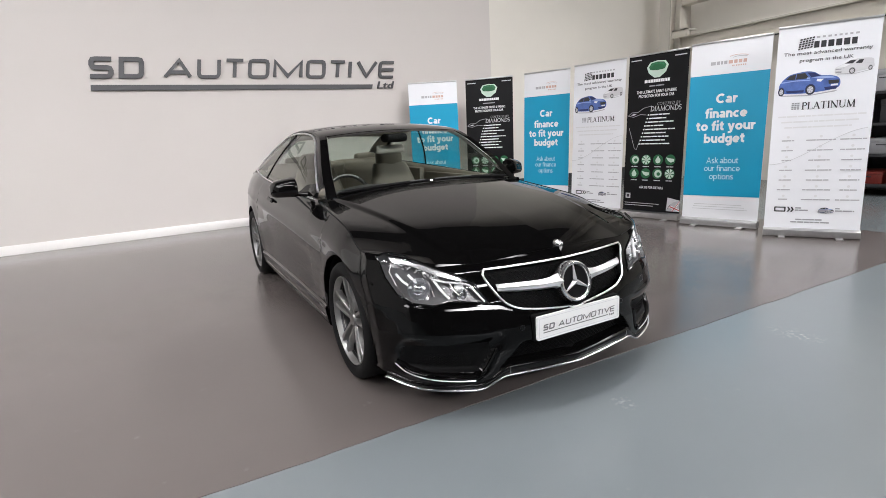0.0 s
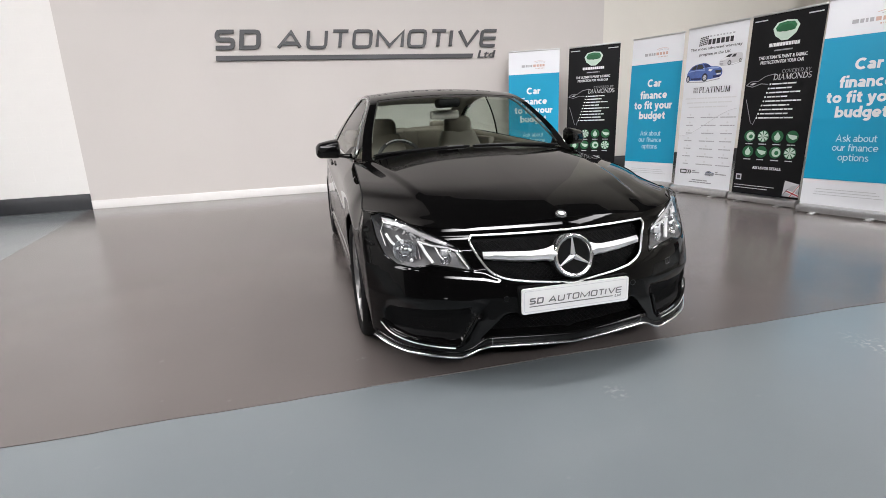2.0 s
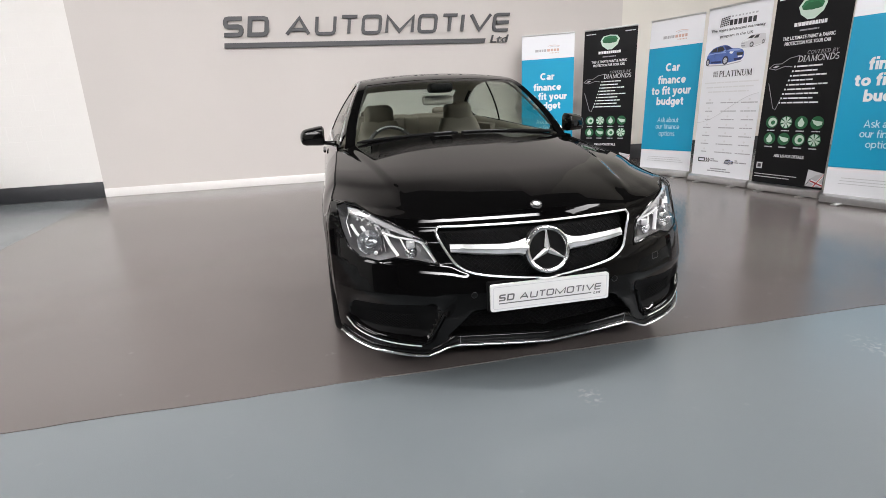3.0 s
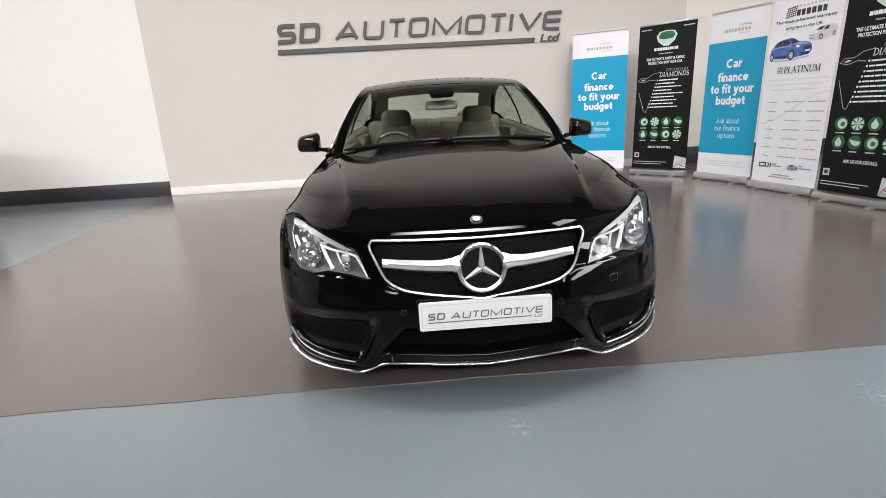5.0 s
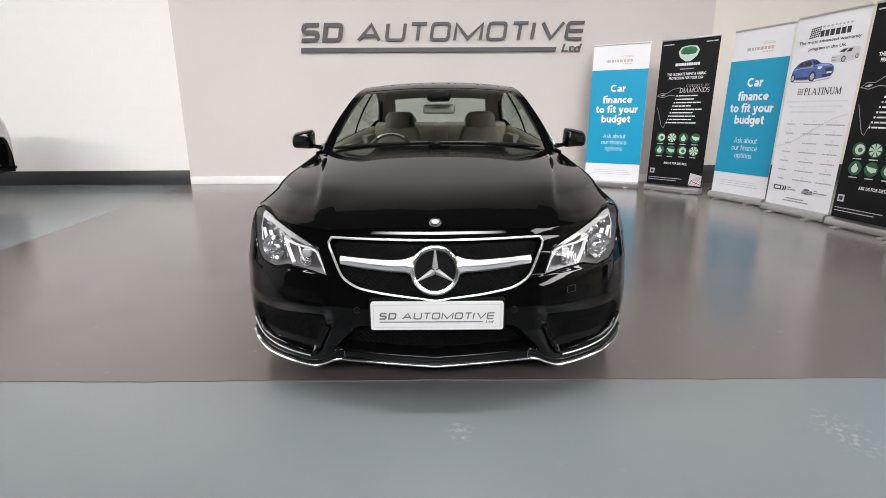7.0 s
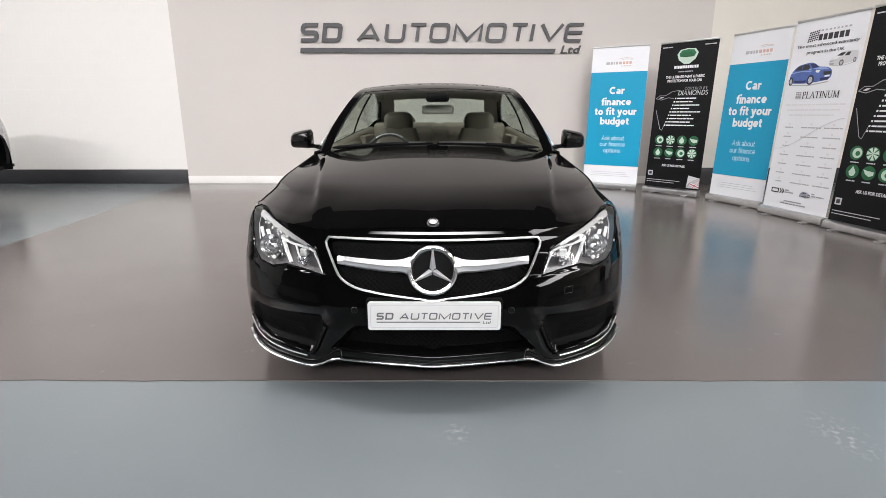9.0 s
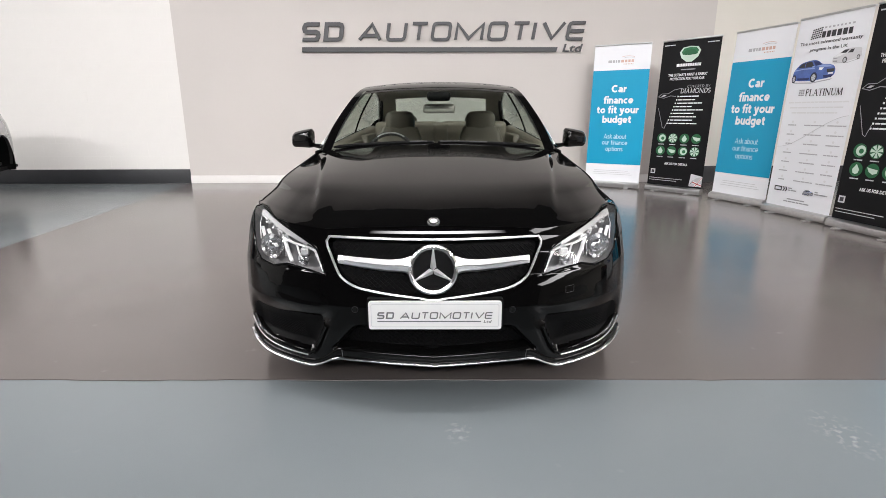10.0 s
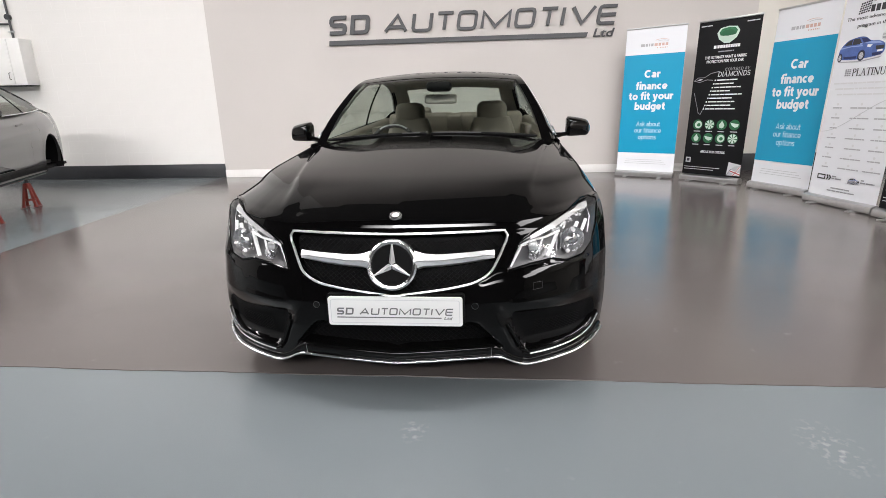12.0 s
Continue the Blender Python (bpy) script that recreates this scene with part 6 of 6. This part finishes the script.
def warranty_banner():
    b, s = banner_frame("white roll-up banner about car warranty with a blue car picture", M_SHEETW)
    # maker's mark: a leaning block of small squares, and plain blocks
    for i in range(5):
        for q in range(5):
            x, z = -0.232 + 0.024 * q + 0.003 * i, 1.892 + 0.022 * i + 0.003 * q
            ink(s, "mark", plate([(x, z), (x + 0.018, z + 0.002), (x + 0.020, z + 0.017), (x + 0.002, z + 0.015)], 0.0006), M_DARKINK)
    mark_row(s, (0.8, 0.8, 0.9, 0.9, 0.9, 0.8), -0.105, 0.225, 1.900, 1.962, M_DARKINK, gap=0.28)
    mark_row(s, (1.2, 1, 1.2, 0.8, 1, 0.8, 1, 1.2), -0.09, 0.235, 1.990, 2.008, M_MIDINK, gap=0.9)
    words(s, "The most advanced warranty", -0.345, 0.345, 1.832, 1.874, M_DARKINK, bold=0.006)
    words(s, "program in the UK", -0.21, 0.21, 1.762, 1.804, M_DARKINK, bold=0.006)
    car_picture(s, 0.075, 1.625, 0.29, M_VANINK, van=True)
    car_picture(s, -0.372, 1.452, 0.50, M_BLUECAR)
    for i in range(4):
        for q in range(3):
            ink(s, "mark", quad(-0.245 + 0.023 * q, -0.227 + 0.023 * q, 1.312 + 0.018 * i, 1.325 + 0.018 * i), M_GREYINK)
    drawn_words(s, "PLATINUM", -0.165, 0.262, 1.308, 0.072, M_DARKINK, gap=-0.02)
    for k in range(3):
        print_line(s, -0.35 + 0.03 * k, 0.35 - 0.05 * k, 1.235 - 0.055 * k, 1.250 - 0.055 * k, M_PAPERINK)
    random.seed(5)
    for r in range(7):
        z = 1.000 - 0.101 * r
        for cx, w in ((-0.25, 0.11), (0.02, 0.22), (0.275, 0.19)):
            ww = w * random.uniform(0.7, 1.1)
            print_line(s, cx - ww / 2, cx + ww / 2, z - 0.006, z + 0.006, M_MIDINK)
            ink(s, "icon", plate(disc_outline(cx, z + 0.036, 0.013, 10), 0.0006), M_PAPERINK)
    sweep = [(-0.395 + 0.0405 * k, 0, 0.757 + 0.35 * sstep(0.0, 1.05, k / 19)) for k in range(20)]
    ink(s, "swoosh", tube(sweep, 0.0026, 4), M_LIGHTINK)
    frame_o, frame_i = rounded(-0.32, -0.22, 0.262, 0.315, 0.006, 2), rounded(-0.308, -0.232, 0.274, 0.303, 0.004, 2)
    bm = bmesh.new()
    va = [bm.verts.new((p[0], 0, p[1])) for p in frame_o]
    vb = [bm.verts.new((p[0], 0, p[1])) for p in frame_i]
    for q in range(len(va)):
        bm.faces.new((va[q], va[(q + 1) % len(va)], vb[(q + 1) % len(va)], vb[q]))
    ink(s, "icon", bm, M_DARKINK)
    for k in range(2):
        ink(s, "icon", plate([(-0.21 + 0.03 * k, 0.262), (-0.195 + 0.03 * k, 0.262), (-0.180 + 0.03 * k, 0.288), (-0.195 + 0.03 * k, 0.315), (-0.21 + 0.03 * k, 0.315), (-0.195 + 0.03 * k, 0.288)], 0.0006), M_DARKINK)
    car_picture(s, 0.05, 0.255, 0.13, M_GREYINK)
    for x0, x1, z in ((-0.14, -0.09, 0.298), (-0.14, -0.03, 0.275), (0.19, 0.23, 0.298), (0.19, 0.34, 0.275), (-0.13, 0.09, 0.178), (-0.17, 0.15, 0.150)):
        print_line(s, x0, x1, z, z + 0.013, M_GREYINK)
    return b


def protection_banner():
    b, s = banner_frame("black roll-up banner about paint protection with green roundels", M_SHEETK)
    for x0, x1 in ((-0.37, -0.22), (0.22, 0.37)):
        print_line(s, x0, x1, 2.055, 2.068, M_LIGHTINK)
    gem = [(-0.145, 1.955), (-0.105, 2.015), (0, 2.032), (0.105, 2.018), (0.145, 1.965), (0.115, 1.885), (0.035, 1.822), (-0.035, 1.822), (-0.115, 1.880)]
    ink(s, "mark", plate(gem, 0.0006), M_MINTINK)
    ink(s, "mark", plate([(x * 0.80, 1.945 + (z - 1.935) * 0.74) for x, z in gem], 0.0006), M_GREENINK, -0.0050)
    ink(s, "mark", plate([(-0.075, 1.868), (-0.105, 1.925), (-0.06, 1.915), (0.06, 1.915), (0.105, 1.925), (0.075, 1.868), (0.0, 1.835)], 0.0006), M_MINTINK, -0.0056)
    ink(s, "mark", plate([(-0.10, 1.925), (-0.085, 1.955), (-0.05, 1.985), (0.05, 1.985), (0.085, 1.955), (0.10, 1.925), (0.0, 1.910)], 0.0006), M_DARKGREEN, -0.0062)
    mark_row(s, (1.1, 0.3, 0.8, 1.3, 0.9, 0.9, 0.9, 0.9, 0.6, 0.3, 0.6, 0.9), -0.168, 0.168, 1.765, 1.803, M_WHITEINK, gap=0.16)
    print_line(s, -0.10, 0.10, 1.715, 1.73, M_GREYINK)
    words(s, "THE ULTIMATE PAINT & FABRIC", -0.27, 0.27, 1.635, 1.672, M_WHITEINK, bold=0.02)
    words(s, "PROTECTION FOR YOUR CAR", -0.24, 0.24, 1.582, 1.619, M_WHITEINK, bold=0.02)
    drawn_words(s, "COVERED BY", 0.02, 0.33, 1.474, 0.036, M_GREYINK, lean=0.15, gap=0.05)
    drawn_words(s, "DIAMONDS", -0.07, 0.345, 1.402, 0.062, M_LIGHTINK, lean=0.1, gap=-0.03)
    car_line = [(-0.38, 1.36), (-0.33, 1.40), (-0.24, 1.40), (-0.16, 1.45), (-0.05, 1.47)]
    ink(s, "picture", tube([(x, 0, z) for x, z in car_line], 0.004, 4), M_GREYINK)
    ink(s, "picture", tube([(x, 0, z) for x, z in ((-0.38, 1.36), (-0.30, 1.34), (-0.20, 1.37), (-0.12, 1.36))], 0.004, 4), M_GREYINK)
    ink(s, "picture", tube([(x, 0, z) for x, z in ((-0.36, 1.20), (-0.27, 0.93), (-0.24, 0.91), (-0.20, 1.02))], 0.003, 4), M_GREYINK)
    ink(s, "picture", plate([(-0.34, 1.365), (-0.30, 1.385), (-0.26, 1.38), (-0.30, 1.36)], 0.0006), M_LIGHTINK)
    random.seed(8)
    for k in range(9):
        z = 1.35 - 0.0465 * k
        x0 = -0.10 - 0.014 * k
        ink(s, "bullet", quad(x0, x0 + 0.018, z, z + 0.018), M_WHITEINK)
        print_line(s, x0 + 0.03, x0 + 0.03 + random.uniform(0.22, 0.42), z + 0.001, z + 0.016, M_WHITEINK)
    for r in range(2):
        for c in range(4):
            cx, cz = -0.255 + 0.165 * c, 0.777 - 0.180 * r
            ink(s, "roundel", plate(disc_outline(cx, cz, 0.068, 24), 0.0006), M_DARKGREEN)
            shape = (c + 2 * r) % 4
            if shape == 0:
                ink(s, "icon", plate(disc_outline(cx + 0.010, cz, 0.050, 18), 0.0006), M_MINTINK, -0.0052)
                ink(s, "icon", plate(disc_outline(cx + 0.016, cz - 0.004, 0.024, 14), 0.0004), M_GREENINK, -0.0058)
            elif shape == 1:
                for q in range(7):
                    a = 2 * math.pi * q / 7
                    ink(s, "icon", plate([(cx, cz), (cx + 0.062 * math.cos(a), cz + 0.062 * math.sin(a)), (cx + 0.062 * math.cos(a + 0.6), cz + 0.062 * math.sin(a + 0.6))], 0.0006), M_MINTINK, -0.0052)
            elif shape == 2:
                ink(s, "icon", plate([(cx, cz + 0.052), (cx + 0.036, cz - 0.002), (cx + 0.026, cz - 0.036), (cx, cz - 0.046), (cx - 0.026, cz - 0.036), (cx - 0.036, cz - 0.002)], 0.0006), M_MINTINK, -0.0052)
            else:
                ink(s, "icon", plate([(cx - 0.056, cz + 0.032), (cx - 0.02, cz + 0.022), (cx + 0.054, cz + 0.012), (cx + 0.050, cz - 0.020), (cx + 0.01, cz - 0.034), (cx - 0.03, cz - 0.012)], 0.0006), M_MINTINK, -0.0052)
            print_line(s, cx - 0.045, cx + 0.045, cz - 0.095, cz - 0.084, M_LIGHTINK)
    words(s, "ASK US FOR DETAILS.", -0.17, 0.17, 0.395, 0.428, M_WHITEINK, bold=0.02)
    ink(s, "icon", quad(-0.365, -0.295, 0.255, 0.325), M_LIGHTINK)
    ink(s, "icon", quad(-0.35, -0.31, 0.27, 0.31), M_DARKINK, -0.0052)
    for k in range(2):
        print_line(s, -0.375, 0.12 - 0.08 * k, 0.19 - 0.03 * k, 0.198 - 0.03 * k, M_LIGHTINK)
    # printed flag under a curled white corner
    ink(s, "flag", plate([(0.225, 0.115), (0.397, 0.115), (0.397, 0.262), (0.300, 0.235)], 0.0006), M_MIDINK)
    for p in ([(0.29, 0.115), (0.325, 0.115), (0.397, 0.235), (0.397, 0.262)], [(0.255, 0.165), (0.28, 0.19), (0.397, 0.150), (0.397, 0.118)]):
        ink(s, "flag", plate(p, 0.0006), M_WHITEINK, -0.0048)
    for p in ([(0.30, 0.115), (0.315, 0.115), (0.397, 0.247), (0.397, 0.258)], [(0.262, 0.170), (0.275, 0.182), (0.397, 0.141), (0.397, 0.127)]):
        ink(s, "flag", plate(p, 0.0006), M_REDINK, -0.0054)
    ink(s, "flag", plate([(0.222, 0.115), (0.236, 0.292), (0.397, 0.262), (0.318, 0.238), (0.262, 0.188)], 0.0006), M_LIGHTINK, -0.0060)
    return b


# foot of each banner's two ends in plan, in order along the wall
PLACES = (
    ("finance", (2.291, 6.536), (3.006, 6.103)), ("protection", (3.113, 6.059), (3.640, 5.423)), ("finance", (3.696, 5.236), (3.971, 4.462)),
    ("warranty", (3.880, 4.300), (4.041, 3.463)), ("protection", (4.016, 3.399), (4.155, 2.591)), ("finance", (4.037, 2.468), (4.287, 1.665)), ("warranty", (4.020, 1.445), (4.436, 0.725)),
)
FIRST = {}
for kind, a, b in PLACES:
    a, b = Vector(a), Vector(b)
    d = b - a
    m = pose((a.x + b.x) / 2, (a.y + b.y) / 2, 0, 0, 0, math.degrees(math.atan2(d.y, d.x))) @ Matrix.Diagonal((d.length / 0.806, 1, 1, 1))
    if kind not in FIRST:
        FIRST[kind] = {"finance": finance_banner, "warranty": warranty_banner, "protection": protection_banner}[kind]()
        FIRST[kind].matrix_basis = m
    else:
        FIRST[kind].scale, keep = (1, 1, 1), FIRST[kind].matrix_basis.copy()
        copy_thing(FIRST[kind], m)
        FIRST[kind].matrix_basis = keep

# ---- the grey coupe on stands ----
GREY = coupe(M_GREYPAINT, "grey coupe raised on red axle stands, its wheels removed", "", pose(-5.12, 1.50, 0.20, 0, 0, 25), wheels=False, plate_text=False)


def axle_stand(x, y, h):
    t = thing("axle_stand", "red steel axle stand under the grey coupe", "axle stand", "stands under the grey car", pose(x, y, 0, 0, 0, 25))
    for sx, sy in ((1, 1), (1, -1), (-1, 1), (-1, -1)):
        part("leg", tube([(0.02 * sx, 0.02 * sy, h - 0.10), (0.066 * sx, 0.066 * sy, 0.012)], [0.016, 0.018], 6), M_RED, t)
        part("foot", box(0.066 * sx - 0.024, 0.066 * sx + 0.024, 0.066 * sy - 0.024, 0.066 * sy + 0.024, 0, 0.012, 0.003), M_RED, t)
    part("collar", cyl((0, 0, h - 0.16), (0, 0, h - 0.09), 0.04, 0.034, 12), M_RED, t)
    part("post", cyl((0, 0, h - 0.13), (0, 0, h - 0.02), 0.018, seg=10), M_DARKSTEEL, t)
    part("saddle", box(-0.055, 0.055, -0.025, 0.025, h - 0.03, h, 0.008), M_RED, t)
    part("brace", tube([(0.052, 0.052, 0.09), (0.052, -0.052, 0.09), (-0.052, -0.052, 0.09), (-0.052, 0.052, 0.09)], 0.008, 6, closed=True), M_RED, t)


axle_stand(-5.55, 4.28, 0.395)
axle_stand(-5.02, 3.20, 0.395)
axle_stand(-6.75, 3.65, 0.395)
axle_stand(-6.25, 2.60, 0.395)

# ---- on the white wall: cabinet and conduit ----
cab = thing("wall_cabinet", "white metal wall cabinet with a small handle", "cabinet", m=pose(-7.85, WALL_Y, 0))
part("body", box(-0.40, 0.43, -0.26, 0.0, 1.63, 2.37, 0.01), M_WHITEMETAL, cab)
dr = part("door", box(-0.39, 0.22, -0.278, -0.262, 1.64, 2.36, 0.006), M_WHITEMETAL, cab)
part("handle", tube([(0.17, -0.278, 1.72), (0.17, -0.305, 1.73), (0.17, -0.305, 1.82), (0.17, -0.278, 1.83)], 0.006, 6), M_DARKSTEEL, dr)
part("lower_edge", box(-0.39, 0.42, -0.25, -0.01, 1.615, 1.632, 0.003), M_DARKSTEEL, cab)
con = thing("conduit", "grey steel conduit with a branch on the white wall", "conduit", m=pose(0, WALL_Y - 0.03, 0))
part("pipe", cyl((-7.70, 0, 2.37), (-7.76, 0, 4.2), 0.018, seg=10), M_DISC, con)
part("pipe", cyl((-7.73, 0, 2.62), (-9.2, 0, 2.66), 0.016, seg=10), M_DISC, con)
part("junction", cyl((-7.72, -0.03, 2.73), (-7.72, 0.03, 2.73), 0.045, seg=14), M_DARKSTEEL, con)
for z in (2.5, 3.2):
    part("clip", box(-7.76, -7.68, -0.025, 0.03, z - 0.012, z + 0.012, 0.003), M_ALU, con)

# ---- steelwork on the right ----
def steel(name, bm, label, category):
    ob = part(name, bm, M_STEEL)
    return tagged(ob, label, category, kind="structure")


steel("column", joined(box(8.30, 8.62, 6.1, 6.13, 0, CEIL_Z), joined(box(8.30, 8.62, 5.87, 5.90, 0, CEIL_Z), box(8.44, 8.47, 5.90, 6.10, 0, CEIL_Z))), "cream painted steel column", "column")
steel("beam", joined(box(8.28, 8.50, -6, 5.86, 2.92, 2.95), joined(box(8.28, 8.50, -6, 5.86, 2.66, 2.69), box(8.37, 8.40, -6, 5.86, 2.69, 2.92))), "cream painted steel beam along the side wall", "beam")
steel("beam_upper", box(8.3, 8.5, -6, 5.86, 3.55, 3.75, 0.01), "cream painted upper rail along the side wall", "beam")
steel("bracket", joined(box(8.05, 8.32, 5.50, 5.86, 3.02, 3.05), box(8.05, 8.08, 5.50, 5.86, 2.90, 3.05)), "painted steel bracket on the column", "bracket")
tagged(part("cable", tube([(8.27, -6 + 0.6 * k, 2.64 + 0.015 * math.sin(k * 1.3)) for k in range(20)], 0.012, 6), M_DARKSTEEL), "dark cable run along the beam", "cable", kind="structure")

# dark racking with tools behind the banners
rack = thing("tool_rack", "dark steel workshop rack filled with tools and boxes", "rack", m=pose(8.0, 1.6, 0))
for y in (-1.6, 0, 1.6):
    for x in (-0.3, 0.55):
        part("upright", box(x - 0.025, x + 0.025, y - 0.025, y + 0.025, 0, 1.75, 0.003), M_DARKSTEEL, rack)
for z in (0.15, 0.6, 1.05, 1.5):
    part("shelf", box(-0.33, 0.58, -1.63, 1.63, z - 0.02, z + 0.02, 0.004), M_DARKSTEEL, rack)
part("back_panel", box(0.56, 0.59, -1.6, 1.6, 0, 1.75), M_DARKSTEEL, rack)
random.seed(3)
for z in (0.17, 0.62, 1.07, 1.52):
    y = -1.5
    while y < 1.35:
        w, h = random.uniform(0.18, 0.42), random.uniform(0.14, 0.34)
        mt, lab = random.choice(((M_DARKSTEEL, "black plastic tool case on the rack"), (M_RED, "red tool box on the rack"), (M_DARKSTEEL, "black plastic tool case on the rack"), (M_GREYINK, "grey storage box on the rack")))
        tb = thing("tool_box", lab, "tool box", "boxes on the rack", pose(8.0, 1.6 + y + w / 2, z + 0.001))
        part("body", box(-0.24, 0.30, -w / 2, w / 2, 0, h * 0.75, 0.012), mt, tb)
        part("lid", box(-0.25, 0.31, -w / 2 - 0.005, w / 2 + 0.005, h * 0.75, h, 0.012), mt, tb)
        part("handle", tube([(-0.255, -0.05, h * 0.6), (-0.285, -0.05, h * 0.6), (-0.285, 0.05, h * 0.6), (-0.255, 0.05, h * 0.6)], 0.008, 6), M_DARKSTEEL, tb)
        y += w + random.uniform(0.03, 0.2)

# ---- painted bricks of the white wall ----
BR_W, BR_H, GAP = 0.44, 0.215, 0.0015


def brick_mesh(w):
    bm = box(0, w, -0.0010, 0.004, 0, BR_H - GAP, 0.0008, 1)
    return finish(bm, "brick", M_WHITEWALL, 0)


WHITE = bpy.data.objects["wall_white"]
FULL, HALF = brick_mesh(BR_W - GAP), brick_mesh(BR_W / 2 - GAP)
random.seed(11)
row, z = 0, 0.24
while z < 4.4:
    x = GREY_X0 - 0.006
    first = row % 2
    while x > -9.6:
        half = first
        first = 0
        w = BR_W / 2 if half else BR_W
        part("brick", HALF if half else FULL, None, WHITE, m=pose(x - w + GAP, WALL_Y + 0.004 + random.uniform(-0.0005, 0.0005), z))
        x -= w
    z += BR_H
    row += 1
